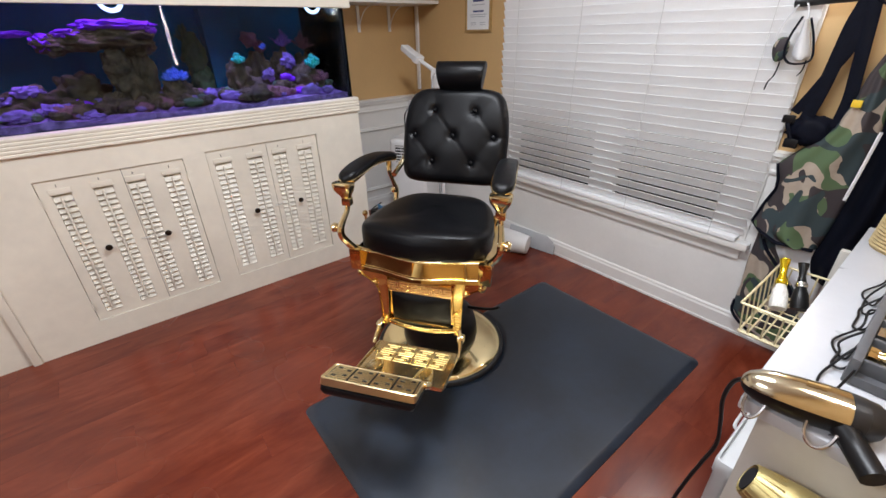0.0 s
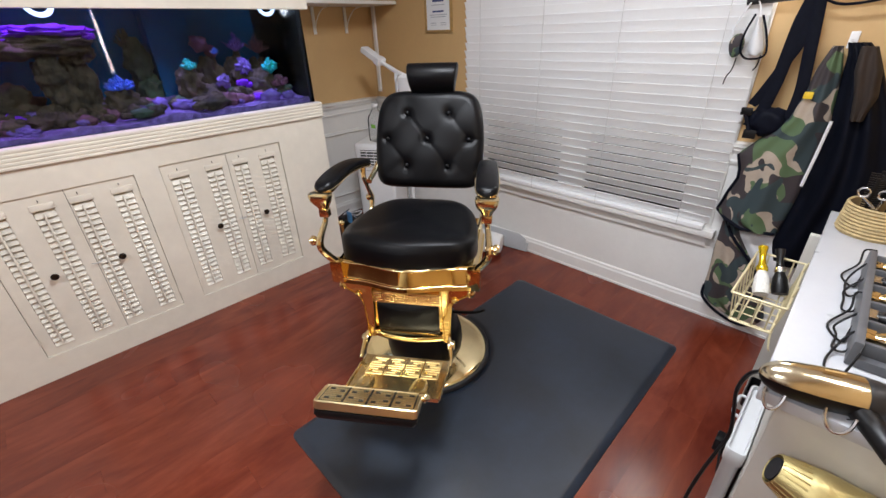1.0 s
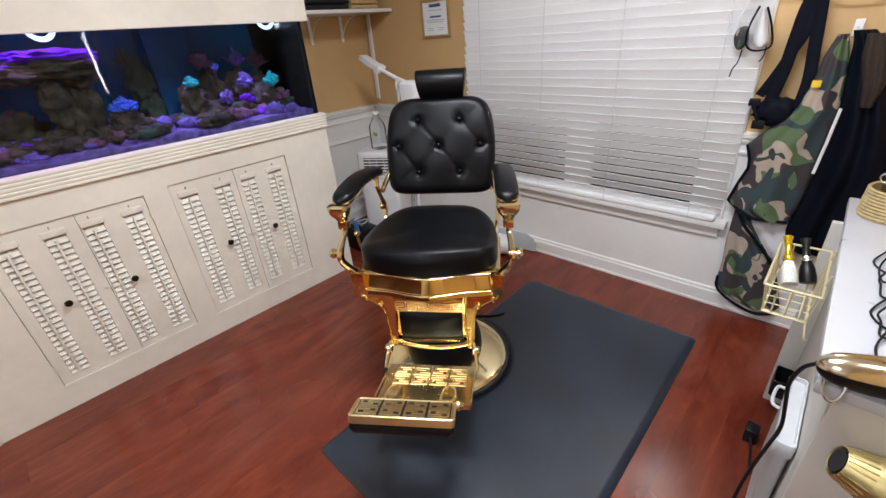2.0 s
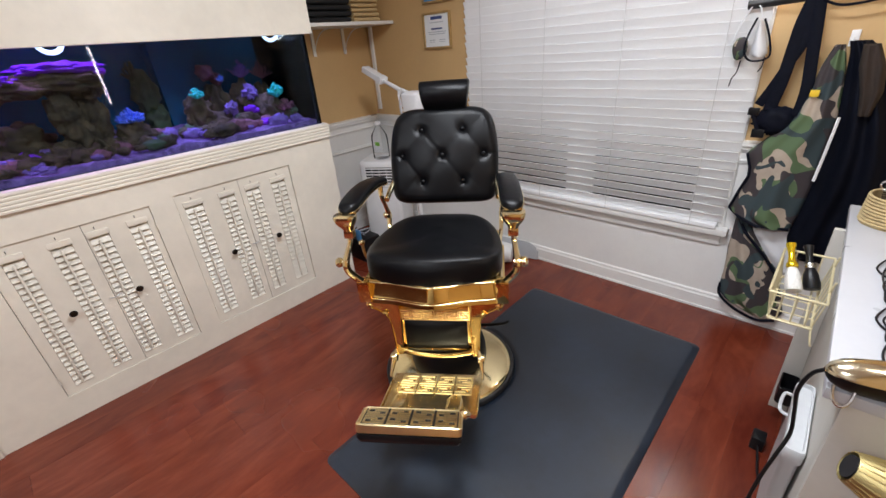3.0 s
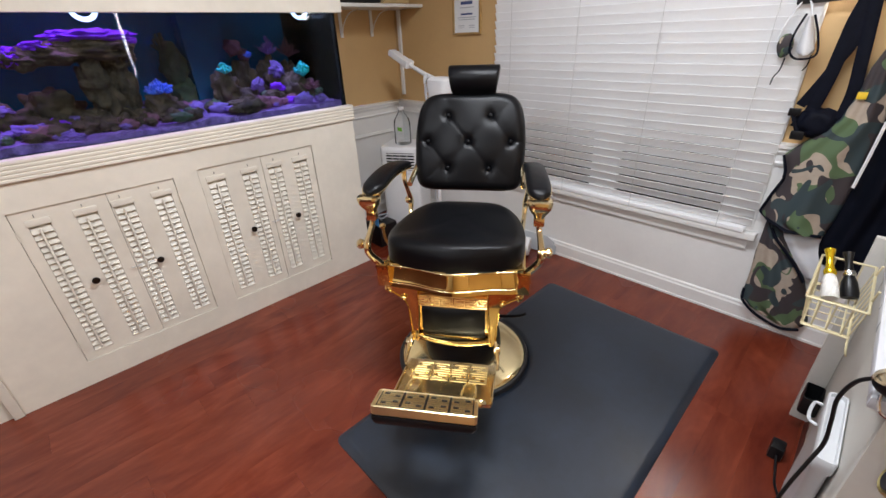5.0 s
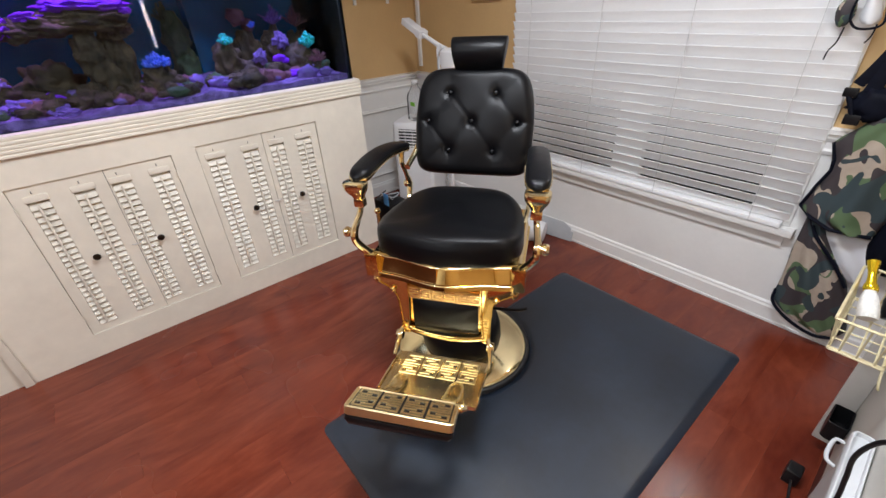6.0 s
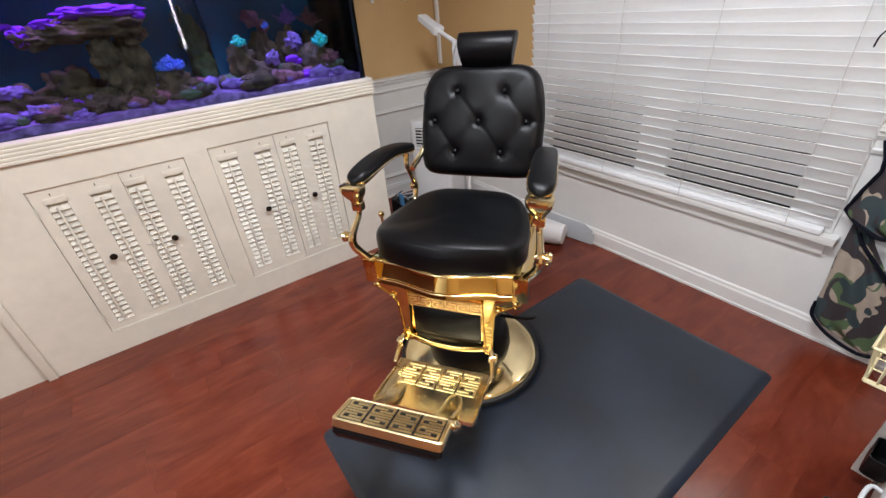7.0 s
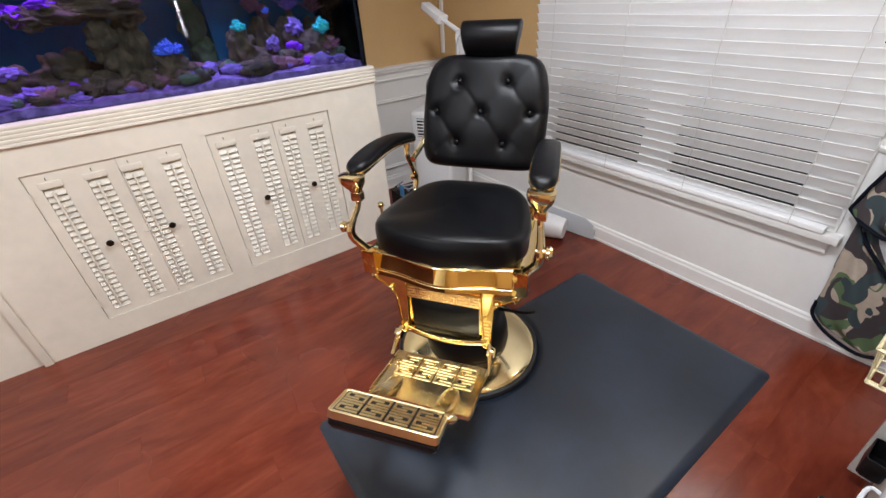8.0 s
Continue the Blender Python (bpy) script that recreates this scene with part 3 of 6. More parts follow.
# ---- the tank and its reef ----
TX0, TX1, TY0, TY1, TZ0, TZ1 = -2.56, FACE - 0.012, CY0 + 0.01, 1.645, 1.024, 1.52
tank = thing("aquarium", -2.25, 0.75, 1.022, "long glass reef aquarium lit blue and violet", "aquarium")
for name, lo, hi, mt in (("front_pane", (TX1 - 0.008, TY0, TZ0), (TX1, TY1, TZ1), M_GLASS), ("side_pane", (TX0, TY1 - 0.008, TZ0), (TX1 - 0.0085, TY1, TZ1), M_GLASS), ("back_panel", (TX0, TY0, TZ0), (TX0 + 0.008, TY1 - 0.0085, TZ1), M_TANKBACK), ("end_panel", (TX0 + 0.009, TY0, TZ0), (TX1 - 0.009, TY0 + 0.008, TZ1), M_TANKBACK)):
    o = boxpart(name, lo, hi, mt, tank, "", 0)
    if mt is M_GLASS:
        o.visible_shadow = False
boxpart("corner_seal", (TX1 - 0.02, TY1 - 0.018, TZ0), (TX1 - 0.009, TY1 - 0.009, TZ1), M_BLACKM, tank, "", 0)
boxpart("overflow_box", (TX0 + 0.02, 1.02, TZ0 + 0.01), (TX0 + 0.14, 1.22, TZ1 - 0.02), M_TANKBACK, tank, "dark blue overflow box", 0.006)

bm = bmesh.new()
NX, NY = 22, 70
grid = []
for i in range(NX + 1):
    x = TX0 + 0.01 + (TX1 - 0.012 - TX0 - 0.01) * i / NX
    row = []
    for j in range(NY + 1):
        y = TY0 + 0.012 + (TY1 - 0.022 - TY0 - 0.0) * j / NY * 0.992
        z = TZ0 + 0.024 + 0.018 * noise.noise((x * 6, y * 6, 0)) + 0.008 * noise.noise((x * 25, y * 25, 3)) + 0.05 * (1 - i / NX)
        row.append(Vector((x, y, max(z, TZ0 + 0.01))))
    grid.append(row)
grid.append([Vector((TX1 - 0.0115, p.y, TZ0 + 0.002)) for p in grid[-1]])
skin(bm, grid, False)
part("reef_sand", bm, M_SAND, None, "pale coral sand bed on the aquarium floor", True, angle=80, kind="stuff", category="sand")


def reef(name, label, material, pieces, seed, category="rock", rough=0.45, freq=2.2, sub=3):
    """A rock or coral head of several fused lumps: (x, y, z, r, sx, sy, sz)."""
    bm = bmesh.new()
    for k, (x, y, z, r, sx, sy, sz) in enumerate(pieces):
        lump(bm, (x, y, z), r, (sx, sy, sz), rough, freq, sub, seed * 3.7 + k * 1.3)
    return part(name, bm, material, None, label, True, angle=180, category=category)


def sprigs(name, label, material, at, n, r, h, seed, thick=0.006, tip=0.004):
    """A branching coral: many short tapering fingers from one foot."""
    rg = random.Random(seed)
    bm = bmesh.new()
    for _ in range(n):
        a, e = rg.uniform(0, 2 * math.pi), rg.uniform(0.0, 1.0)
        d = Vector((math.cos(a) * e * r, math.sin(a) * e * r, h * rg.uniform(0.35, 1.0) * (1.05 - 0.55 * e)))
        p = Vector(at)
        mid = p + d * 0.5 + Vector((rg.uniform(-1, 1), rg.uniform(-1, 1), 0)) * r * 0.15
        tube(bm, [p, mid, p + d], [thick, thick * 0.85, tip], 6)
        ball(bm, p + d, tip * 1.5, sub=1)
    return part(name, bm, material, None, label, True, angle=70, category="coral")


# rock arch under a crust of violet coral
reef("reef_rock", "broad brown reef rock cap resting on its pillar", M_ROCK, [(-2.17, 0.60, 1.365, 0.10, 1.1, 1.45, 0.40), (-2.16, 0.47, 1.352, 0.08, 1.1, 1.3, 0.5), (-2.15, 0.37, 1.338, 0.07, 1.0, 1.1, 0.5), (-2.2, 0.68, 1.33, 0.06, 1, 1.0, 0.75)], 1, sub=5, rough=0.5, freq=3.2)
reef("reef_rock", "pale brown reef rock pillar under the cap", M_ROCK, [(-2.16, 0.565, 1.245, 0.06, 1, 0.9, 1.5), (-2.15, 0.58, 1.14, 0.062, 1, 0.9, 1.45), (-2.22, 0.66, 1.19, 0.06, 1, 0.9, 2.2)], 2, sub=5, rough=0.5, freq=3.4)
reef("reef_rock", "crumbled brown reef rock at the pillar foot", M_ROCK, [(-2.08, 0.50, 1.07, 0.055, 1.0, 1.2, 0.8), (-2.06, 0.58, 1.062, 0.05, 1.0, 1.2, 0.8), (-2.12, 0.67, 1.07, 0.05, 1, 1.1, 0.9), (-2.10, 0.53, 1.105, 0.036, 1, 1.2, 0.9)], 16, sub=5, rough=0.85, freq=4.5)
reef("reef_rock", "dark reef rock in the shade of the cap", M_ROCK, [(-2.3, 0.40, 1.12, 0.08, 1, 1.2, 1.1), (-2.2, 0.24, 1.10, 0.08, 1, 1.3, 0.9), (-2.12, 0.36, 1.075, 0.05, 1, 1.3, 0.9), (-2.15, 0.10, 1.09, 0.07, 1, 1.3, 0.9)], 3, sub=5, rough=0.7, freq=3.6)
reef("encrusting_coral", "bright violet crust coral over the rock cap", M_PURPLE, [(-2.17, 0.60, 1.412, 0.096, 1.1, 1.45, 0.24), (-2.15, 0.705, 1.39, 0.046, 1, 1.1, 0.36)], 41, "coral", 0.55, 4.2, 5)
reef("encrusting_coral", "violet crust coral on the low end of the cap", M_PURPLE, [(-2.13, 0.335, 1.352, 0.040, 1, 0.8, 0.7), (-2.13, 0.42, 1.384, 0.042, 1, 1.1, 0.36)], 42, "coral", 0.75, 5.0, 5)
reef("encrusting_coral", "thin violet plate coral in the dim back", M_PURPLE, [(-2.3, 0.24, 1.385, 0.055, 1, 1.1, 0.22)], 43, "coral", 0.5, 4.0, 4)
for x, y, z, r, seed in ((-2.08, 0.30, 1.088, 0.040, 44), (-2.06, 0.17, 1.075, 0.040, 45), (-2.05, 0.385, 1.062, 0.030, 46), (-2.13, 0.10, 1.135, 0.036, 47), (-2.15, 0.22, 1.165, 0.034, 48), (-2.02, 0.42, 1.052, 0.024, 49)):
    reef("coral_head", "crusty violet coral on dark reef rock", M_VIOLET if seed % 2 else M_LILAC, [(x, y, z, r, 1, 1.4, 0.6)], seed, "coral", 0.8, 5.5, 4)
reef("reef_rock", "brown reef rock holding blue coral", M_ROCK, [(-2.16, 0.78, 1.12, 0.06, 1, 1.1, 1.0), (-2.14, 0.73, 1.075, 0.05, 1, 1.3, 0.7), (-2.18, 0.84, 1.08, 0.05, 1, 1, 0.9)], 4, sub=4, rough=0.6, freq=3.5)
reef("reef_rock", "dark reef rock holding teal coral", M_ROCK, [(-2.25, 1.11, 1.15, 0.06, 1, 1.0, 1.5), (-2.22, 1.17, 1.09, 0.06, 1, 1.3, 0.9)], 5, sub=4, rough=0.6, freq=3.2)
reef("reef_rock", "reef rock stack near the tank end", M_ROCK, [(-2.2, 1.45, 1.11, 0.075, 1, 1.0, 1.1), (-2.18, 1.53, 1.09, 0.065, 1, 1.0, 1.0), (-2.24, 1.38, 1.17, 0.05, 1, 1, 1), (-2.16, 1.32, 1.08, 0.05, 1, 1.3, 0.8)], 6, sub=4, rough=0.65, freq=3.5)
reef("reef_rock", "dark reef rock stack in the dim back", M_ROCK, [(-2.37, 1.26, 1.16, 0.07, 1, 0.9, 1.7), (-2.36, 1.41, 1.15, 0.07, 1, 1, 1.8), (-2.4, 1.55, 1.14, 0.06, 1, 1, 1.9)], 51, sub=4, rough=0.6)
reef("reef_rock", "dim olive reef rock at the back", M_GREENC, [(-2.45, 0.95, 1.27, 0.06, 1, 1.0, 1.6), (-2.46, 0.97, 1.14, 0.06, 1, 1, 1.3)], 7, sub=4, rough=0.6, freq=3)
reef("coral_head", "rosy coral head high on rock", M_PINKC, [(-2.34, 1.23, 1.34, 0.035, 1, 1.2, 1.1), (-2.36, 1.29, 1.30, 0.03, 1, 1, 1)], 11, "coral", 0.7, 6)
reef("coral_head", "grey violet round coral on rock", M_VIOLET, [(-2.2, 1.385, 1.222, 0.034, 0.9, 1, 1.1)], 10, "coral", 0.9, 5, 4)
reef("coral_head", "pale violet disc coral on rock", M_VIOLET, [(-2.14, 1.24, 1.165, 0.026, 0.7, 1.1, 1)], 9, "coral", 0.8, 6, 4)
reef("coral_head", "violet streaked coral on rock", M_PURPLE, [(-2.12, 1.33, 1.15, 0.022, 0.7, 1.6, 0.7), (-2.12, 1.36, 1.135, 0.016, 0.7, 1.3, 0.8)], 22, "coral", 0.5, 6)
reef("coral_head", "pinkish brown coral head on the sand", M_PINKC, [(-2.09, 0.70, 1.075, 0.028, 1, 1.2, 0.9)], 8, "coral", 0.7, 6)
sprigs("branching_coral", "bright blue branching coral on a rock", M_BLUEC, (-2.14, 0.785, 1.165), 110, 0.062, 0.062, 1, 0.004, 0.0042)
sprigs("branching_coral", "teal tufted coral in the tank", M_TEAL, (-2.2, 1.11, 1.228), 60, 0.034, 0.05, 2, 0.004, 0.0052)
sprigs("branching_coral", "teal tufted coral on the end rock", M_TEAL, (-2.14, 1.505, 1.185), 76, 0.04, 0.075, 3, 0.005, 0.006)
sprigs("branching_coral", "dim violet fan coral behind rocks", M_VIOLET, (-2.32, 1.41, 1.30), 44, 0.075, 0.09, 4, 0.004, 0.003)
sprigs("branching_coral", "rusty fern coral by the end pane", M_PINKC, (-2.38, 1.56, 1.28), 40, 0.07, 0.10, 8, 0.004, 0.003)
sprigs("branching_coral", "brown spiky coral by the end pane", M_PINKC, (-2.13, 1.54, 1.11), 50, 0.055, 0.065, 5, 0.005, 0.003)
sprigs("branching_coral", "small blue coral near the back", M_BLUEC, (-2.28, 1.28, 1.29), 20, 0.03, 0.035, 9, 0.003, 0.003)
sprigs("branching_coral", "olive soft coral in the dim back", M_GREENC, (-2.46, 0.93, 1.33), 30, 0.06, 0.10, 6, 0.006, 0.004)
rg = random.Random(21)
KINDS = ((M_VIOLET, "small violet coral"), (M_ROCK, "small brown reef stone"), (M_GREENC, "small olive coral"), (M_PINKC, "small rosy coral"), (M_PURPLE, "small bright violet coral"))
for n in range(96):
    y = 0.06 + 1.53 * (n + rg.uniform(0, 0.9)) / 96
    mt, lab = KINDS[rg.choice((0, 0, 1, 1, 1, 2, 2, 3, 4))]
    r = rg.uniform(0.012, 0.036)
    x = rg.uniform(-2.24, -1.995)
    reef("coral_head" if mt is not M_ROCK else "reef_stone", lab + " on the tank sand", mt, [(x, y, TZ0 + 0.038 + 0.06 * (-1.95 - x) + r * 0.3, r, 1, rg.uniform(1, 1.7), rg.uniform(0.6, 1.1))], 30 + n, "coral" if mt is not M_ROCK else "rock", 0.7, 5)
for y in (0.62, 1.58):
    tlmp = thing("tank_lamp", -2.2, y, 1.60, "round white ring lamp over the aquarium, lit", "lamp", group="tank lamps")
    ring = [Vector((-2.2, y + 0.043 * math.cos(a), 1.516 + 0.043 * math.sin(a))) for a in (2 * math.pi * q / 32 for q in range(33))]
    tubepart("ring", ring, 0.0095, M_TANKLAMP, tlmp, "glowing white ring", 10)
    tubepart("hanger", [(-2.2, y, 1.565), (-2.2, y, 1.9)], 0.004, M_BLACKM, tlmp, "", 6)

# ---- rubber mat with a round well for the chair base ----
CX, CY = -0.838, 1.397
MX0, MX1, MY0, MY1 = -0.867, 0.043, 0.71, 2.22
bm = bmesh.new()


def rounded_rect(x0, y0, x1, y1, r, n=6):
    out = []
    for cx, cy, a0 in ((x1 - r, y1 - r, 0), (x0 + r, y1 - r, 90), (x0 + r, y0 + r, 180), (x1 - r, y0 + r, 270)):
        for k in range(n + 1):
            a = radians(a0 + 90 * k / n)
            out.append((cx + r * math.cos(a), cy + r * math.sin(a)))
    return out


WELL = 0.3055


def mat_outline(i):
    """Rounded rectangle with a round bite for the chair base, inset by i."""
    p = rounded_rect(MX0 + i, MY0 + i, MX1 - i, MY1 - i, 0.03)
    r = WELL + i
    a0 = math.acos((MX0 + i - CX) / r)
    arc = [(CX + r * math.cos(a0 - 2 * a0 * k / 36), CY + r * math.sin(a0 - 2 * a0 * k / 36)) for k in range(37)]
    return p[:14] + arc + p[14:]


rows = [[Vector((x, y, z)) for x, y in mat_outline(i)] for i, z in ((0.0, 0.0), (0.0, 0.004), (0.004, 0.0075), (0.02, 0.015), (0.026, 0.0175), (0.034, 0.018))]
vs = skin(bm, rows)
bm.faces.new(vs[0])
bm.faces.new(vs[-1])
rubber = part("floor_mat", bm, M_MATT, None, "black rubber anti-fatigue mat lying on the wooden floor", True, category="mat")

# ---- barber chair (local axes: x across, -y to the front, z up) ----
chair = thing("barber_chair", CX, CY, 0.0, "vintage barber chair in black leatherette and polished gold metal", "chair", 35)
CM = pose(CX, CY, 0, 0, 0, 35)


def cpart(name, bm, material, parent=None, label="", smooth=True, angle=35):
    return part(name, bm, material, parent or chair, label, smooth, CM, angle)


def P(v, u, z):
    return Vector((v, -u, z))


def cbox(name, v0, v1, u0, u1, z0, z1, material, parent=None, bevel=0.003, label=""):
    bm = bmesh.new()
    box(bm, (v0, -u1, z0), (v1, -u0, z1), bevel)
    return cpart(name, bm, material, parent, label)


def ctube(name, pts, r, material, parent=None, n=10, label="", steps=6, flat=1.0):
    bm = bmesh.new()
    pp = spline([P(*p) for p in pts], steps) if steps else [P(*p) for p in pts]
    if isinstance(r, (list, tuple)):
        r = [float(np.interp(i / (len(pp) - 1), np.linspace(0, 1, len(r)), r)) for i in range(len(pp))]
    tube(bm, pp, r, n, flat)
    return cpart(name, bm, material, parent, label)


def clathe(name, profile, v, u, material, parent=None, n=40, label=""):
    bm = bmesh.new()
    lathe(bm, profile, n, m=Matrix.Translation(P(v, u, 0)))
    return cpart(name, bm, material, parent, label)


# base
base = clathe("base_plate", [(0, 0.02), (0.29, 0.02), (0.284, 0.032), (0.272, 0.039), (0.24, 0.047), (0.18, 0.06), (0.12, 0.066), (0, 0.07)], 0.006, 0, M_GOLD_B, n=64, label="pale gold domed base disc")
clathe("base_ring", [(0.2, 0.001), (0.3, 0.001), (0.304, 0.006), (0.304, 0.018), (0.299, 0.026), (0.289, 0.029), (0.286, 0.02), (0.2, 0.02)], 0.006, 0, M_BLACKM, base, 64, "dark edge ring")
clathe("pump_cover", [(0.0, 0.062), (0.172, 0.062), (0.176, 0.08), (0.172, 0.13), (0.158, 0.18), (0.13, 0.215), (0.09, 0.235), (0.07, 0.25), (0.07, 0.30), (0, 0.30)], 0.006, 0, M_BLACK, n=48, label="black bowl-shaped pump cover")
clathe("column", [(0, 0.29), (0.05, 0.29), (0.05, 0.52), (0, 0.52)], 0.006, 0, M_CHROME, n=28, label="hydraulic column")
cbox("under_frame", -0.2, 0.2, -0.15, 0.2, 0.50, 0.545, M_BLACKM, bevel=0.006)
ctube("foot_pump", [(0.05, -0.05, 0.20), (0.17, -0.03, 0.215), (0.25, 0.0, 0.245), (0.285, 0.015, 0.27)], [0.008, 0.007, 0.006], M_BLACK, label="curved black pump lever")

# gold seat frame with a serpentine front
def front(v, base_u=0.262, wave=0.03):
    a = abs(v) / 0.25
    return base_u + wave * (0.5 + 0.5 * math.cos(min(a, 0.75) / 0.75 * math.pi)) * 1.2 - 0.012 * max(0, a - 0.75) * 4


# bright reflections of the smooth front, put into its shape as tipped strips
FACETS = ((-0.012, 0.066), (0.178, 0.236))


def facet(v):
    """Where the front tips upward, to mirror the white wall as bright patches."""
    return 1.0 if any(a < v < b for a, b in FACETS) else 0.0


def apron_outline(off, n=72):
    pts = [(-0.252 - off, -0.17), (-0.254 - off, 0.0)]
    vs = [-0.253 + 0.506 * k / n for k in range(n + 1)] + [e + d for f in FACETS for e in f for d in (-0.0004, 0.0004)]
    for v in sorted(vs):
        pts.append((v * (1 + off * 3.9), front(v) + off))
    pts += [(0.254 + off, 0.0), (0.252 + off, -0.17)]
    return pts


bm = bmesh.new()
rows = []
for off, z in ((-0.012, 0.530), (0.004, 0.530), (0.010, 0.534), (0.006, 0.5475), (0.010, 0.549), (0.010, 0.5545), (0.005, 0.556), (0.004, 0.5575), (-0.0075, 0.6105), (-0.002, 0.6125), (0.001, 0.622), (-0.003, 0.628), (-0.014, 0.629), (-0.024, 0.628), (-0.024, 0.530)):
    tip = 1.0 if z == 0.6105 else 0.0
    rows.append([P(v + 0.006, u - 0.0155 * tip * facet(v / (1 + off * 3.9)), z) for v, u in apron_outline(off)])
skin(bm, rows + rows[:1])
apron = cpart("seat_frame", bm, M_GOLD_F, label="polished gold seat frame with a curved front", angle=24)
for off, z, r in ((0.002, 0.6195, 0.0042), (0.0105, 0.5525, 0.0034)):
    bm = bmesh.new()
    tube(bm, [P(v + 0.006, u, z) for v, u in apron_outline(off)[2:-2]], r, 8)
    cpart("edge_bead", bm, M_GOLD_P, apron, "thin bright gold bead", angle=60)
for s in (-1, 1):
    bm = bmesh.new()
    box(bm, tuple(P(0.006 + s * 0.255 - 0.024, 0.272, 0.536)), tuple(P(0.006 + s * 0.255 + 0.024, 0.226, 0.626)), 0.006)
    cpart("corner_block", bm, M_GOLD_F, apron)
    bm = bmesh.new()
    ball(bm, P(0.006 + s * 0.244, 0.252, 0.515), 0.017, (1, 1, 1.1))
    cpart("corner_ball", bm, M_GOLD_F, apron)
    wing = [(0.252, 0.536), (0.252, 0.522), (0.236, 0.511), (0.214, 0.498), (0.192, 0.482), (0.175, 0.460), (0.167, 0.43), (0.163, 0.38), (0.161, 0.33), (0.159, 0.285), (0.137, 0.285), (0.134, 0.34), (0.130, 0.40), (0.128, 0.45), (0.128, 0.536)]
    bm = bmesh.new()
    rows = []
    for inset, u in ((0.0, 0.226), (0.0, 0.262), (0.0025, 0.2665), (0.006, 0.2665), (0.009, 0.262)):
        cv, cz = sum(a for a, _ in wing) / len(wing), sum(b for _, b in wing) / len(wing)
        rows.append([P(0.006 + s * (a + math.copysign(min(inset, abs(cv - a)), cv - a)), u, b + math.copysign(min(inset * 0.5, abs(cz - b)), cz - b)) for a, b in wing])
    vs = skin(bm, rows)
    bm.faces.new(vs[0])
    bm.faces.new(vs[-1])
    cpart("leg_wing", bm, M_GOLD_F, apron, "flared gold side of the leg rest", angle=30)
    bm = bmesh.new()
    ball(bm, P(0.006 + s * 0.186, 0.268, 0.487), 0.010, (1.2, 0.8, 1))
    cpart("stud", bm, M_GOLD_F, apron)

# leg rest: greek key band, padded panel, gold frame
def key_bars(bm, m, w, h, nx, ny, t, d):
    """Meander relief on a w x h face in the plane of m, with nx x ny cells, bars t wide and d high."""
    cw, chh = w / nx, h / ny
    hooks = [[(0.10, 0.88), (0.90, 0.88), (0.90, 0.37), (0.42, 0.37)], [(0.90, 0.12), (0.10, 0.12), (0.10, 0.63), (0.58, 0.63)]]
    for i in range(nx):
        for j in range(ny):
            flip = (i + j) % 2
            runs = [[((i + (1 - x if flip else x)) * cw - w / 2, (j + y) * chh - h / 2) for x, y in hk] for hk in hooks]
            for (x0, y0), (x1, y1) in [q for pts in runs for q in zip(pts, pts[1:])]:
                lo = (min(x0, x1) - t / 2, min(y0, y1) - t / 2, 0)
                hi = (max(x0, x1) + t / 2, max(y0, y1) + t / 2, d)
                v = bmesh.ops.create_cube(bm, size=1)["verts"]
                bmesh.ops.transform(bm, matrix=m @ Matrix.Translation((Vector(lo) + Vector(hi)) / 2) @ Matrix.Diagonal((*(Vector(hi) - Vector(lo)), 1)), verts=v)


cbox("leg_frame", -0.152, 0.164, 0.226, 0.246, 0.29, 0.545, M_GOLD_F, label="polished gold leg rest frame")
cbox("key_band", -0.134, 0.146, 0.2465, 0.260, 0.450, 0.504, M_COPPER, label="bronze band with a greek key relief")
bm = bmesh.new()
key_bars(bm, Matrix.Translation(P(0.006, 0.2598, 0.477)) @ pose(0, 0, 0, 90, 0, 0), 0.268, 0.044, 6, 1, 0.0044, 0.0030)
cpart("greek_key", bm, M_GOLD_P, smooth=False)
bm = bmesh.new()
rows = []
for k in range(13):
    v = -0.122 + 0.244 * k / 12
    rows.append([P(v + 0.006, 0.2465, 0.312 - 0.006 * math.sin(math.pi * k / 12))] + [P(v + 0.006, 0.25 + 0.022 * math.sin(math.pi * j / 8) ** 0.6 * math.sin(math.pi * min(max(k / 12, 0.02), 0.98)) ** 0.5, 0.313 + 0.132 * j / 8 - 0.004 * math.sin(math.pi * k / 12)) for j in range(9)] + [P(v + 0.006, 0.2465, 0.447)])
vs = skin(bm, rows)
bm.faces.new(vs[0])
bm.faces.new(vs[-1])
cpart("leg_pad", bm, M_LEATHER, label="black padded leg panel", angle=60)
for s in (-1, 1):
    ctube("foot_lever", [(0.006 + s * 0.163, 0.272, 0.318), (0.006 + s * 0.170, 0.292, 0.292), (0.006 + s * 0.176, 0.318, 0.262), (0.006 + s * 0.178, 0.345, 0.242)], [0.009, 0.014, 0.010, 0.008], M_GOLD_P, flat=0.7, label="pale gold foot rest lever")
    bm = bmesh.new()
    lathe(bm, [(0, -0.012), (0.017, -0.012), (0.02, 0), (0.017, 0.012), (0, 0.012)], 18, m=Matrix.Translation(P(0.006 + s * 0.172, 0.285, 0.29)) @ pose(0, 0, 0, 0, 90, 0))
    cpart("hinge", bm, M_GOLD)
bm = bmesh.new()
rows = []
for k in range(17):
    q = -1 + 2 * k / 16
    u, z = 0.277 - 0.016 * q * q, 0.292 + 0.012 * q * q
    rows.append([P(0.006 + 0.147 * q, u + du, z + dz) for du, dz in ((-0.010, -0.012), (0.0, -0.012), (0.003, -0.009), (0.003, 0.009), (0.0, 0.012), (-0.010, 0.012))])
vs = skin(bm, rows)
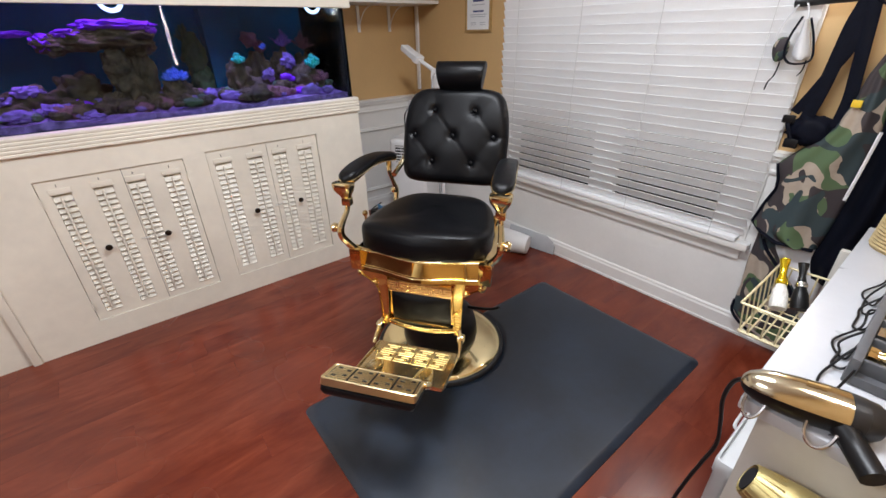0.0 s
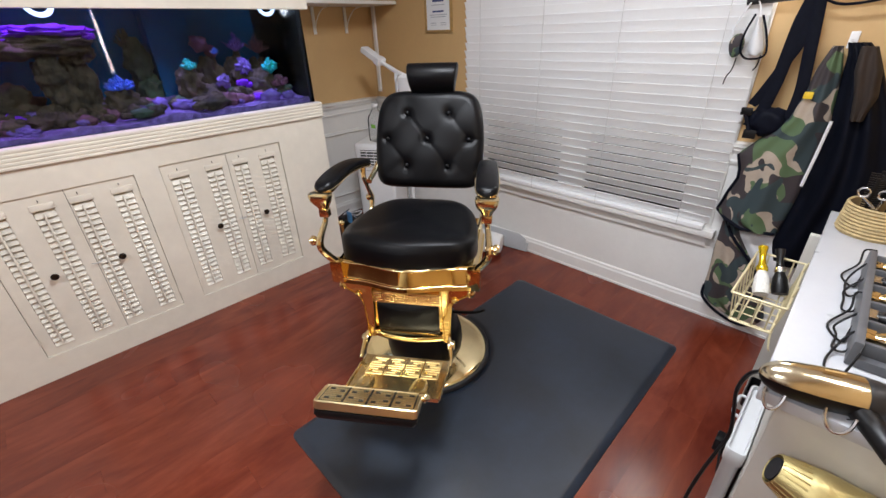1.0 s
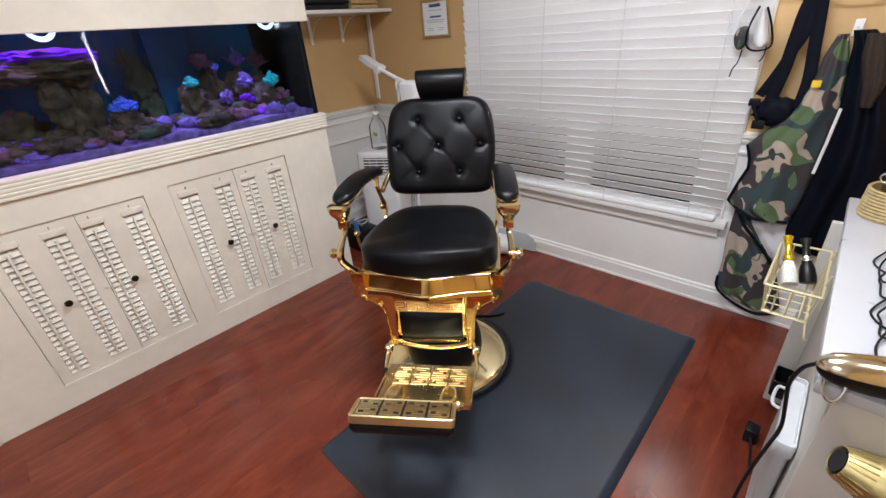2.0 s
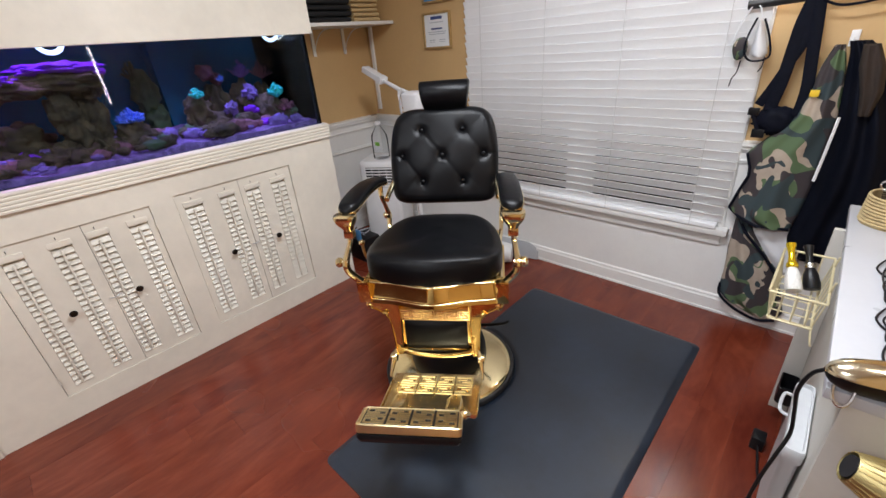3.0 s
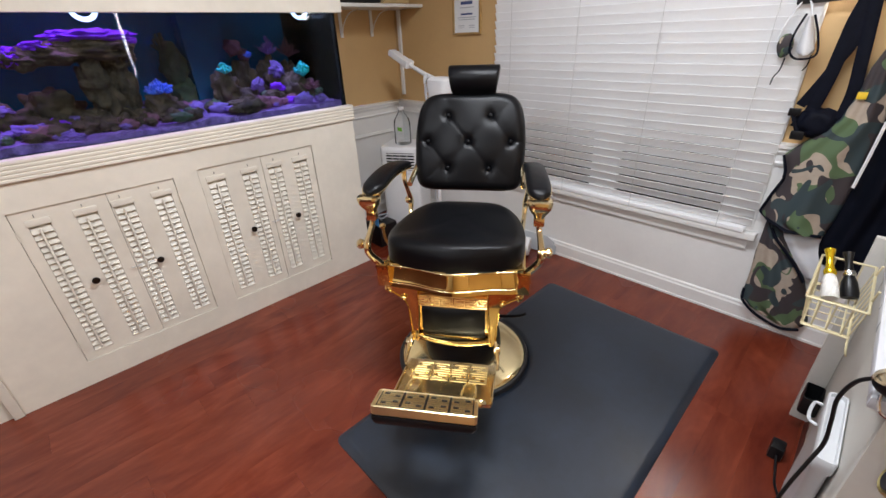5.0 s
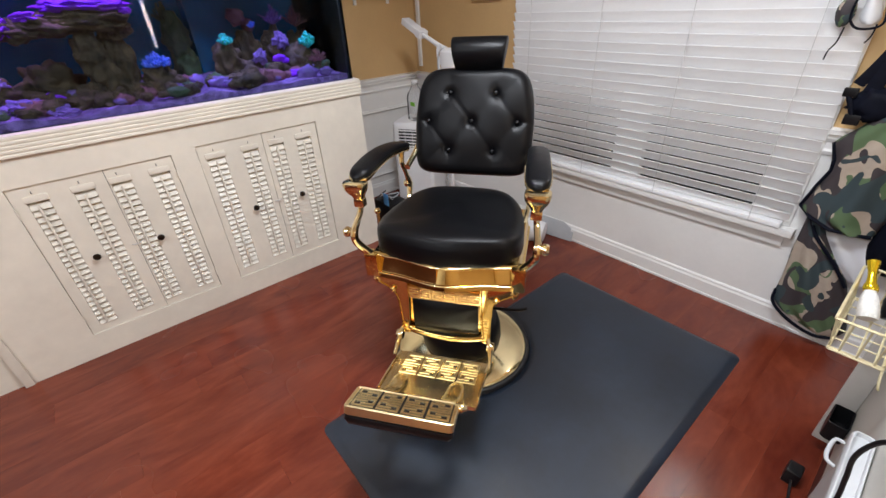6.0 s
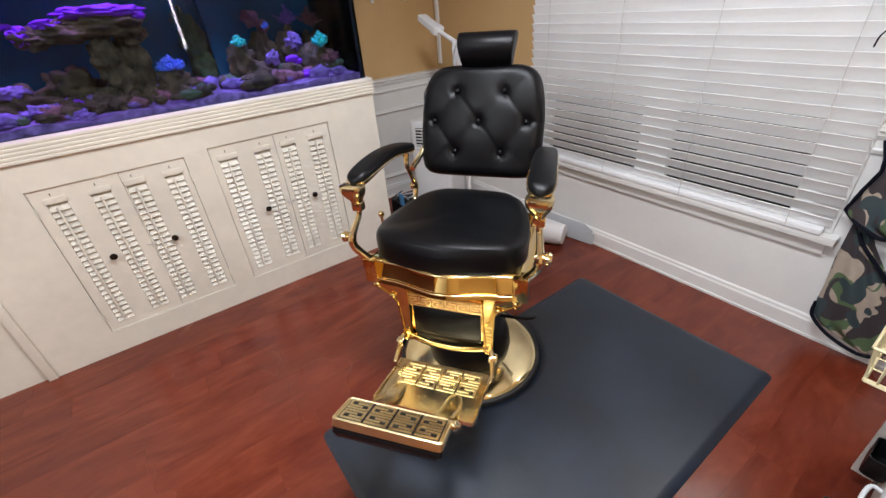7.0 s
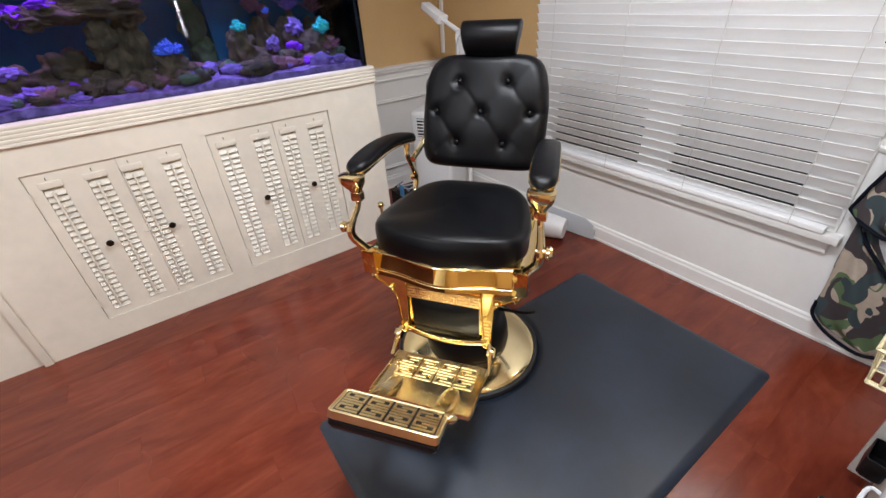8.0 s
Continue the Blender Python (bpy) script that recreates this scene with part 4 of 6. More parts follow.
bm.faces.new(vs[0])
bm.faces.new(vs[-1])
cpart("leg_rail", bm, M_GOLD_F, label="curved gold rail", angle=50)

# foot plate and flip pad
pm = Matrix.Translation(P(0.006, 0.42, 0.248)) @ pose(0, 0, 0, -11.0, 0, 0)
bm = bmesh.new()
v0 = [(-0.165, -0.118), (0.165, -0.118), (0.172, -0.09), (0.165, 0.118), (-0.165, 0.118), (-0.172, -0.09)]
rows = [[pm @ Vector((x, y, z)) for x, y in v0] for z in (-0.014, -0.002, 0.0)]
vs = skin(bm, rows)
bm.faces.new(vs[0])
bm.faces.new(vs[-1])
plate = cpart("foot_plate", bm, M_PLATE, label="gold foot plate with a recessed greek key", smooth=False)
bm = bmesh.new()
key_bars(bm, pm @ Matrix.Translation((0.005, 0.046, -0.0005)), 0.28, 0.118, 4, 2, 0.0072, 0.0025)
cpart("greek_key", bm, M_GOLD_S, plate, smooth=False)
for s in (-1, 1):
    bm = bmesh.new()
    box(bm, (s * 0.167 - 0.004, -0.112, -0.012), (s * 0.167 + 0.004, 0.112, 0.006), 0.003)
    bmesh.ops.transform(bm, matrix=pm, verts=bm.verts[:])
    cpart("side_lip", bm, M_GOLD_P, plate)
    bm = bmesh.new()
    rows = []
    for u, z, hw in ((0.44, 0.2545, 0.006), (0.445, 0.257, 0.017), (0.465, 0.262, 0.026), (0.50, 0.275, 0.027), (0.54, 0.295, 0.024), (0.585, 0.335, 0.022), (0.625, 0.372, 0.022)):
        vc = -0.004 + s * 0.098
        rows.append([P(vc + a * hw, u, z + b) for a, b in ((-1, -0.008), (1, -0.008), (1, 0.004), (0.82, 0.006), (0.7, 0.001), (-0.7, 0.001), (-0.82, 0.006), (-1, 0.004))])
    vs = skin(bm, rows)
    bm.faces.new(vs[0])
    bm.faces.new(vs[-1])
    cpart("pad_tongue", bm, M_PLATE, plate, "gold tongue carrying the foot pad", angle=40)
fm = Matrix.Translation(P(-0.012, 0.664, 0.396)) @ pose(0, 0, 0, -21, 3, 3)
bm = bmesh.new()
rows = [[fm @ Vector((x, y, z)) for x, y in rounded_rect(-0.157 - i, -0.056 - i, 0.155 + i, 0.056 + i, 0.012, 4)] for i, z in ((-0.004, -0.03), (0, -0.026), (0, -0.003), (-0.003, 0.0), (-0.006, 0.0), (-0.008, -0.003))]
vs = skin(bm, rows)
bm.faces.new(vs[0])
bm.faces.new(vs[-1])
flip = cpart("foot_pad", bm, M_GOLD_S, label="flip-up gold foot pad with a greek key top")
# inlay carries the dark reflection of the leg pad as its colour
bm = bmesh.new()
box(bm, (-0.143, -0.047, -0.004), (0.143, 0.047, -0.0015))
bmesh.ops.transform(bm, matrix=fm, verts=bm.verts[:])
cpart("inlay", bm, M_INLAY_MIRROR, flip, "inlay coloured black like the leg pad it mirrors", smooth=False)
bm = bmesh.new()
key_bars(bm, fm @ Matrix.Translation((0, 0, -0.0015)), 0.286, 0.094, 4, 2, 0.0066, 0.0024)
cpart("greek_key", bm, M_GOLD_S, flip, smooth=False)
bm = bmesh.new()
rows = [[fm @ Vector((x, y, z)) for x, y in rounded_rect(-0.15 + i, -0.054 + i, 0.15 - i, 0.054 - i, 0.012, 4)] for i, z in ((-0.004, -0.0305), (-0.005, -0.042), (0.002, -0.056), (0.02, -0.066), (0.045, -0.069))]
vs = skin(bm, rows)
bm.faces.new(vs[0])
bm.faces.new(vs[-1])
cpart("under_pad", bm, M_BLACK, flip)
bm = bmesh.new()
lathe(bm, [(0, -0.014), (0.013, -0.014), (0.016, -0.008), (0.016, 0.008), (0.01, 0.014), (0.006, 0.02), (0, 0.022)], 16, m=fm @ Matrix.Translation((0.158, 0.05, -0.012)) @ pose(0, 0, 0, 0, 90, 0))
cpart("pad_knob", bm, M_GOLD, flip)

# seat cushion
def seat_outline(k, n=64):
    """Half-width follows depth: wide front, narrow round rear."""
    a = 2 * math.pi * k / n
    c, s = math.cos(a), math.sin(a)
    sg = lambda x, e: math.copysign(abs(x) ** e, x)
    u = 0.05 + 0.222 * sg(-s, 0.46)
    wide = 0.258 - 0.075 * max(0.0, (0.12 - u) / 0.30) ** 1.5
    v = wide * sg(c, 0.37)
    if u > 0.2:
        u += 0.028 * (0.5 + 0.5 * math.cos(min(1, abs(v) / 0.19) * math.pi)) * (u - 0.2) / 0.07
    return v, u


bm = bmesh.new()
rows = []
for sc, z in ((0.9, 0.612), (0.97, 0.613), (0.995, 0.622), (1.0, 0.64), (1.0, 0.683), (0.993, 0.7), (0.975, 0.711), (0.94, 0.7175), (0.86, 0.721), (0.7, 0.724), (0.45, 0.7265), (0.2, 0.727)):
    row = []
    for k in range(64):
        v, u = seat_outline(k)
        uu = 0.05 + (u - 0.05) * sc
        zz = z + (0.012 * max(0, (uu - 0.16) / 0.1) if z > 0.7 and uu > 0.16 else 0) - (0.010 * (abs(v) / 0.26) ** 2 * (1 if z > 0.7 else 0))
        row.append(P(v * sc + 0.006, uu, zz - (0.012 * max(0.0, (uu - 0.22) / 0.06) if 0.69 < z else 0)))
    rows.append(row)
vs = skin(bm, rows)
bm.faces.new(vs[0])
bm.faces.new(vs[-1])
seat = cpart("seat", bm, M_LEATHER, label="thick black leatherette seat cushion", angle=80)

# tufted backrest: local plane leaning back 19 degrees
BM_ = Matrix.Translation(P(0.008, -0.288, 0.942)) @ pose(0, 0, 0, 90 - 19.5, 0, 0)
BUTTONS = [(-0.09, 0.108), (0.09, 0.108), (-0.178, 0.0), (0.0, 0.0), (0.178, 0.0), (-0.089, -0.112), (0.089, -0.112)]
CREASE = [((-0.09, 0.108), (0, 0)), ((0.09, 0.108), (0.178, 0)), ((-0.178, 0), (-0.089, -0.112)), ((0, 0), (0.089, -0.112)), ((-0.178, 0.0), (-0.24, 0.004)), ((0.178, 0), (0.24, 0.0)), ((-0.09, 0.108), (-0.178, 0)), ((0.09, 0.108), (0, 0)), ((0, 0), (-0.089, -0.112)), ((0.178, 0), (0.089, -0.112)), ((-0.09, 0.108), (-0.098, 0.17)), ((0.09, 0.108), (0.098, 0.17)), ((-0.089, -0.112), (-0.092, -0.16)), ((0.089, -0.112), (0.092, -0.16))]


def seg_dist(x, y, a, b):
    ax, ay, bx, by = *a, *b
    dx, dy = bx - ax, by - ay
    t = max(0, min(1, ((x - ax) * dx + (y - ay) * dy) / (dx * dx + dy * dy)))
    return math.hypot(x - ax - t * dx, y - ay - t * dy)


def back_shape(px, py):
    """Unit square to the cushion's outline: rounded, wider in the middle and narrowing to the top."""
    if max(abs(px), abs(py)) < 1e-5:
        return 0.0, 0.0
    r = max(abs(px), abs(py), 1e-6)
    cx, cy = px / r, py / r
    e = 6.0 if py > 0 else 8.0
    k = (abs(cx) ** e + abs(cy) ** e) ** (-1 / e)
    x, y = px * k, py * k
    half = 0.241 - 0.030 * max(0, y) ** 1.6 - 0.008 * max(0, -y) ** 2.0
    return x * half, y * 0.207


NB = 72
bm = bmesh.new()
front_rows, back_rows = [], []
for j in range(NB + 1):
    fr, bk = [], []
    for i in range(NB + 1):
        px, py = -1 + 2 * i / NB, -1 + 2 * j / NB
        x, y = back_shape(px, py)
        e = 1 - max(abs(px), abs(py))
        z = 0.034 * (1 - (1 - min(1, e / 0.18)) ** 2) ** 0.5 + 0.020 * (1 - px * px) * (1 - py * py)
        fade = min(1, e / 0.12)
        for a, b in BUTTONS:
            d = math.hypot(x - a, y - b)
            z -= 0.011 * math.exp(-(d / 0.017) ** 1.5) * fade + 0.0028 * math.exp(-(d / 0.045) ** 2) * fade
        for q, (a, b) in enumerate(CREASE):
            d = seg_dist(x, y, a, b)
            if q < 6:
                z -= 0.0034 * math.exp(-(d / 0.0055) ** 1.3) * min(1, e / 0.04)
            z -= 0.0018 * math.exp(-(d / 0.02) ** 1.6) * min(1, e / 0.04)
        fr.append(BM_ @ Vector((x, y, z)))
        bk.append(BM_ @ Vector((x, y, -0.055 * (1 - (1 - min(1, e / 0.12)) ** 2) ** 0.5)))
    front_rows.append(fr)
    back_rows.append(bk)
skin(bm, front_rows, False)
skin(bm, back_rows, False)
bmesh.ops.remove_doubles(bm, verts=bm.verts[:], dist=0.0004)
back = cpart("backrest", bm, M_LEATHER, label="black button-tufted backrest", angle=80)
for a, b in BUTTONS:
    bm = bmesh.new()
    ball(bm, (0, 0, 0), 0.0095, (1, 1, 0.55), 2)
    bmesh.ops.transform(bm, matrix=BM_ @ Matrix.Translation((a, b, 0.006 + 0.034 + 0.020 * (1 - (a / 0.24) ** 2) * (1 - (b / 0.2) ** 2) - 0.0135)), verts=bm.verts[:])
    cpart("button", bm, M_LEATHER, back)

# headrest, flared at the top
HM = Matrix.Translation(P(0.022, -0.335, 1.19)) @ pose(0, 0, 0, 90 - 6, 0, 0)
bm = bmesh.new()
HEAD = [(-0.064, -0.012), (-0.050, 0.014), (-0.022, 0.036), (0.008, 0.043), (0.034, 0.036), (0.053, 0.016), (0.060, -0.008), (0.053, -0.032), (0.026, -0.038), (-0.016, -0.028), (-0.050, -0.022)]
ring0 = spline([(0, *p) for p in HEAD + HEAD[:1]], 4)[:-1]
rows = []
for q, shrink in [(-1.0, 0.80), (-0.992, 0.92), (-0.975, 0.98)] + [(-0.95 + 1.9 * k / 18, 1.0) for k in range(19)] + [(0.975, 0.98), (0.992, 0.92), (1.0, 0.80)]:
    rows.append([HM @ Vector((q * (0.101 + 0.13 * p.y), p.y * shrink, p.z * shrink - 0.012 * q * q)) for p in ring0])
vs = skin(bm, rows)
bm.faces.new(vs[0])
bm.faces.new(vs[-1])
cpart("headrest", bm, M_LEATHER, label="curved black headrest cushion", angle=70)
cbox("headrest_post", -0.03, 0.05, -0.40, -0.375, 1.05, 1.2, M_CHROME, bevel=0.004)

# arms
for s in (-1, 1):
    V = lambda v: 0.008 + s * v
    bm = bmesh.new()
    rows = []
    N = 22
    for i in range(N + 1):
        t = i / N
        u = 0.222 - 0.42 * t
        z = 0.880 + 0.030 * math.sin(math.pi * min(1, t * 1.05)) ** 0.8 - 0.010 * t
        w = (0.042 - 0.006 * t) * (1 - abs(2 * t - 1) ** 8) ** 0.5 if 0 < t < 1 else 0.006
        w = max(w, 0.008)
        vc = 0.292 - 0.026 * t
        ring = []
        for k in range(16):
            a = 2 * math.pi * k / 16
            c, q = math.cos(a), math.sin(a)
            ring.append(P(V(vc + w * math.copysign(abs(c) ** 0.6, c)), u, z + (0.018 if q > 0 else 0.014) * math.copysign(abs(q) ** 0.7, q) * min(1, w / 0.02)))
        rows.append(ring)
    vs = skin(bm, rows)
    bm.faces.new(vs[0])
    bm.faces.new(vs[-1])
    arm = cpart("armrest", bm, M_LEATHER, label="black padded armrest on a gold support", angle=70)
    bm = bmesh.new()
    rows = []
    for i in range(N + 1):
        t = 0.005 + 0.985 * i / N
        u = 0.224 - 0.42 * t
        z = 0.880 + 0.030 * math.sin(math.pi * min(1, t * 1.05)) ** 0.8 - 0.010 * t
        w = max(0.010, (0.0445 - 0.006 * t) * (1 - abs(2 * t - 1) ** 8) ** 0.5)
        rows.append([P(V(0.292 - 0.026 * t + a * w), u, z + b) for a, b in ((-1, -0.003), (1, -0.003), (1.02, -0.008), (0.85, -0.019), (0.4, -0.026), (-0.4, -0.026), (-0.85, -0.019), (-1.02, -0.008))])
    vs = skin(bm, rows)
    bm.faces.new(vs[0])
    bm.faces.new(vs[-1])
    cpart("arm_shell", bm, M_GOLD, arm, "gold shell under the armrest pad", angle=50)
    bm = bmesh.new()
    rows = []
    for z, w, d, du in ((0.812, 0.016, 0.016, 0), (0.826, 0.022, 0.02, 0.002), (0.838, 0.030, 0.026, 0.006), (0.852, 0.037, 0.030, 0.010), (0.868, 0.040, 0.031, 0.012), (0.876, 0.039, 0.028, 0.012), (0.878, 0.03, 0.02, 0.010)):
        rows.append([P(V(0.293) + x, 0.214 + du + y, z) for x, y in rounded_rect(-w, -d, w, d, min(w, d) * 0.7, 4)])
    vs = skin(bm, rows)
    bm.faces.new(vs[0])
    bm.faces.new(vs[-1])
    cpart("arm_cap", bm, M_GOLD_P, arm, "gold scroll cap")
    cbox("cap_block", V(0.293) - 0.018, V(0.293) + 0.018, 0.196, 0.226, 0.782, 0.814, M_GOLD_P, arm, 0.005)
    ctube("front_post", [(V(0.293), 0.212, 0.80), (V(0.296), 0.215, 0.765), (V(0.302), 0.24, 0.735), (V(0.306), 0.264, 0.705), (V(0.303), 0.266, 0.675), (V(0.286), 0.258, 0.645), (V(0.262), 0.25, 0.615)], [0.010, 0.010, 0.011, 0.014, 0.013, 0.013, 0.014], M_GOLD, arm, flat=1.15)
    bm = bmesh.new()
    lathe(bm, [(0, -0.012), (0.010, -0.012), (0.010, 0.012), (0.017, 0.016), (0.019, 0.026), (0.014, 0.034), (0, 0.036)], 18, m=Matrix.Translation(P(V(0.306), 0.266, 0.708)) @ pose(0, 0, 0, 0, 90 * s, 0))
    cpart("arm_knob", bm, M_GOLD, arm, "round gold knob")
    ctube("rear_post", [(V(0.268), -0.15, 0.868), (V(0.262), -0.13, 0.82), (V(0.256), -0.15, 0.765), (V(0.253), -0.172, 0.715), (V(0.25), -0.15, 0.665), (V(0.245), -0.10, 0.635), (V(0.24), -0.06, 0.618)], [0.013, 0.010, 0.009, 0.013, 0.010, 0.010, 0.012], M_GOLD, arm)
    bm = bmesh.new()
    ball(bm, P(V(0.262), -0.17, 0.714), 0.017)
    cpart("rear_ball", bm, M_GOLD, arm)
    ctube("back_bracket", [(V(0.24), -0.13, 0.80), (V(0.235), -0.22, 0.83), (V(0.225), -0.28, 0.87)], [0.012, 0.011, 0.011], M_GOLD, arm)
ctube("recline_lever", [(-0.30, 0.0, 0.55), (-0.322, 0.0, 0.60), (-0.33, -0.005, 0.645)], [0.006, 0.006, 0.006], M_COPPER, label="recline lever with a ball end")
bm = bmesh.new()
ball(bm, P(-0.331, -0.006, 0.655), 0.0135)
cpart("lever_ball", bm, M_GOLD_P)

# ---- corner: shelf, towels, frames ----
shelf = thing("wall_shelf", XL + 0.16, 2.12, 1.53, "white wall shelf on white brackets, holding folded towels", "shelf")
boxpart("board", (XL + 0.002, 1.69, 1.535), (-2.27, YW - 0.004, 1.556), M_WHITE, shelf, "", 0.003)
for y in (2.09, 2.35):
    boxpart("bracket", (XL + 0.002, y - 0.011, 1.365), (XL + 0.012, y + 0.011, 1.534), M_WHITE, shelf, "", 0.002)
    tubepart("brace", spline([(XL + 0.012, y, 1.385), (XL + 0.05, y, 1.45), (XL + 0.13, y, 1.51), (XL + 0.24, y, 1.53)], 5), 0.0035, M_WHITE, shelf, "", 8)
conduit = boxpart("cable_conduit", (-2.555, YW - 0.018, 0.94), (-2.525, YW - 0.0005, 1.534), M_WHITE, None, "slim white cable channel on the tan wall", 0.003, category="conduit")


def folded(name, label, x0, y0, x1, y1, z, n, h, material, seed):
    t = thing(name, (x0 + x1) / 2, (y0 + y1) / 2, z, label, "towels")
    rg = random.Random(seed)
    for k in range(n):
        j = rg.uniform(-0.008, 0.008)
        bm = bmesh.new()
        rows = []
        for i in range(13):
            y = y0 + (y1 - y0) * i / 12
            rows.append([Vector(((x0 + x1) / 2 + j + (x1 - x0) / 2 * math.copysign(abs(math.cos(a)) ** 0.35, math.cos(a)) + 0.004 * noise.noise((i * 0.7, k, a)), y, z + h * (k + 0.5) + h * 0.5 * math.copysign(abs(math.sin(a)) ** 0.6, math.sin(a)) + 0.003 * noise.noise((i * 0.5, k * 3, a * 2)))) for a in (2 * math.pi * q / 18 for q in range(18))])
        vs = skin(bm, rows)
        bm.faces.new(vs[0])
        bm.faces.new(vs[-1])
        part("towel", bm, material, t, "", True, angle=70)
    return t


folded("towel_stack", "folded black towels stacked on a white shelf", -2.57, 1.74, -2.30, 2.235, 1.556, 4, 0.034, M_TOWEL_B, 1)
folded("towel_stack", "folded tan towels stacked on a white shelf", -2.57, 2.25, -2.30, 2.47, 1.556, 5, 0.028, M_TOWEL_T, 2)


def framed(name, label, x0, x1, z0, z1, paper):
    f = thing(name, (x0 + x1) / 2, YW, z0, label, "picture")
    y = YW - 0.0005
    boxpart("backing", (x0 + 0.004, y - 0.008, z0 + 0.004), (x1 - 0.004, y, z1 - 0.004), paper, f, "", 0)
    for lo, hi in (((x0, z0), (x1, z0 + 0.012)), ((x0, z1 - 0.012), (x1, z1)), ((x0, z0 + 0.012), (x0 + 0.012, z1 - 0.012)), ((x1 - 0.012, z0 + 0.012), (x1, z1 - 0.012))):
        boxpart("frame_bar", (lo[0], y - 0.018, lo[1]), (hi[0], y - 0.0005, hi[1]), M_FRAME, f, "", 0.002)
    return f


cert = framed("framed_certificate", "framed white certificate with blue heading on a tan wall", -1.97, -1.728, 1.355, 1.62 - 0.05, M_PAPER)
for k, (a, b, z, h, mt) in enumerate(((-1.9, -1.80, 1.527, 0.018, M_INKB), (-1.91, -1.79, 1.508, 0.004, M_INKG), (-1.9, -1.80, 1.468, 0.010, M_INKB), (-1.93, -1.77, 1.452, 0.004, M_INKG), (-1.92, -1.78, 1.440, 0.004, M_INKG), (-1.92, -1.87, 1.405, 0.004, M_INKG), (-1.83, -1.78, 1.405, 0.004, M_INKG), (-1.92, -1.87, 1.394, 0.003, M_INKG), (-1.83, -1.78, 1.394, 0.003, M_INKG))):
    boxpart("text_bar", (a, YW - 0.0098, z), (b, YW - 0.0086, z + h), mt, cert, "", 0)
framed("framed_print", "framed blue seascape print on a tan wall", -1.96, -1.70, 1.622, 1.86, M_SEA)

# ---- portable air conditioner with a jug on top ----
AX, AY, AR = -2.192, 2.247, 30.4
ac = thing("portable_air_conditioner", AX, AY, 0, "white portable air conditioner standing in the corner", "air conditioner", AR)
AM = pose(AX, AY, 0, 0, 0, AR)
bm = bmesh.new()
rows = [[Vector((x, y, z)) for x, y in rounded_rect(-w, -d, w, d, 0.03, 5)] for w, d, z in ((0.135, 0.125, 0.03), (0.146, 0.138, 0.04), (0.148, 0.14, 0.1), (0.148, 0.14, 0.62), (0.146, 0.138, 0.645), (0.138, 0.13, 0.656), (0.12, 0.11, 0.66))]
vs = skin(bm, rows)
bm.faces.new(vs[0])
bm.faces.new(vs[-1])
part("body", bm, M_PLASTIC, ac, "", True, AM)
boxpart("grille_recess", (-0.095, -0.1425, 0.49), (0.115, -0.1385, 0.615), M_BLACK, ac, "dark grille opening", 0, AM)
for k in range(6):
    boxpart("grille_slat", (-0.095, -0.148, 0.495 + k * 0.0215), (0.115, -0.1405, 0.503 + k * 0.0215), M_PLASTIC, ac, "", 0.001, AM)
for x in (-0.045, 0.01, 0.065):
    boxpart("grille_bar", (x - 0.002, -0.1495, 0.49), (x + 0.002, -0.148, 0.613), M_PLASTIC, ac, "", 0, AM)
boxpart("panel_seam", (-0.148, -0.1412, 0.462), (0.148, -0.1395, 0.465), M_GREYPL, ac, "", 0, AM)
for x in (-0.09, 0.09):
    for y in (-0.08, 0.08):
        bm = bmesh.new()
        lathe(bm, [(0, -0.012), (0.016, -0.012), (0.017, 0), (0.016, 0.012), (0, 0.012)], 14, m=pose(x, y, 0.017, 0, 90, 0))
        part("caster", bm, M_BLACK, ac, "", True, AM)
jug = thing("plastic_jug", -2.173, 2.223, 0.66, "clear plastic jug with a green label", "jug")
bm = bmesh.new()
lathe(bm, [(0, 0.66), (0.055, 0.66), (0.06, 0.67), (0.06, 0.80), (0.055, 0.83), (0.03, 0.87), (0.02, 0.885), (0.02, 0.90), (0, 0.90)], 24, m=Matrix.Translation((-2.173, 2.223, 0)))
o = part("bottle", bm, M_CLEAR, jug, "", True)
o.visible_shadow = False
bm = bmesh.new()
lathe(bm, [(0.0, 0.9), (0.022, 0.9), (0.022, 0.92), (0, 0.92)], 16, m=Matrix.Translation((-2.173, 2.223, 0)))
part("cap", bm, M_PLASTIC, jug, "", True)
boxpart("label_patch", (-2.148, 2.158, 0.765), (-2.103, 2.1615, 0.79), M_GREEN, jug, "green label", 0)

# ---- facial steamer ----
st = thing("facial_steamer", -1.80, 2.21, 0, "white facial steamer on a pole with a long arm", "steamer")
tubepart("pole", [(-1.80, 2.21, 0.06), (-1.80, 2.21, 1.06)], 0.013, M_PLASTIC, st, "", 12)
for k in range(4):
    a = radians(40 + 90 * k)
    tubepart("base_leg", [(-1.80, 2.21, 0.075), (-1.80 + 0.09 * math.cos(a), 2.21 + 0.09 * math.sin(a), 0.06), (-1.80 + 0.16 * math.cos(a), 2.21 + 0.16 * math.sin(a), 0.045)], [0.014, 0.012, 0.010], M_PLASTIC, st, "", 8)
    bm = bmesh.new()
    ball(bm, (-1.80 + 0.16 * math.cos(a), 2.21 + 0.16 * math.sin(a), 0.022), 0.022, (0.6, 1, 1))
    part("caster", bm, M_BLACK, st, "", True)
bm = bmesh.new()
rows = [[Vector((-1.745 + x, 2.21 + y, z)) for x, y in rounded_rect(-w, -d, w, d, min(w, d) * 0.6, 5)] for w, d, z in ((0.03, 0.03, 0.93), (0.05, 0.05, 0.95), (0.075, 0.06, 1.02), (0.085, 0.062, 1.08), (0.082, 0.06, 1.115), (0.06, 0.045, 1.13))]
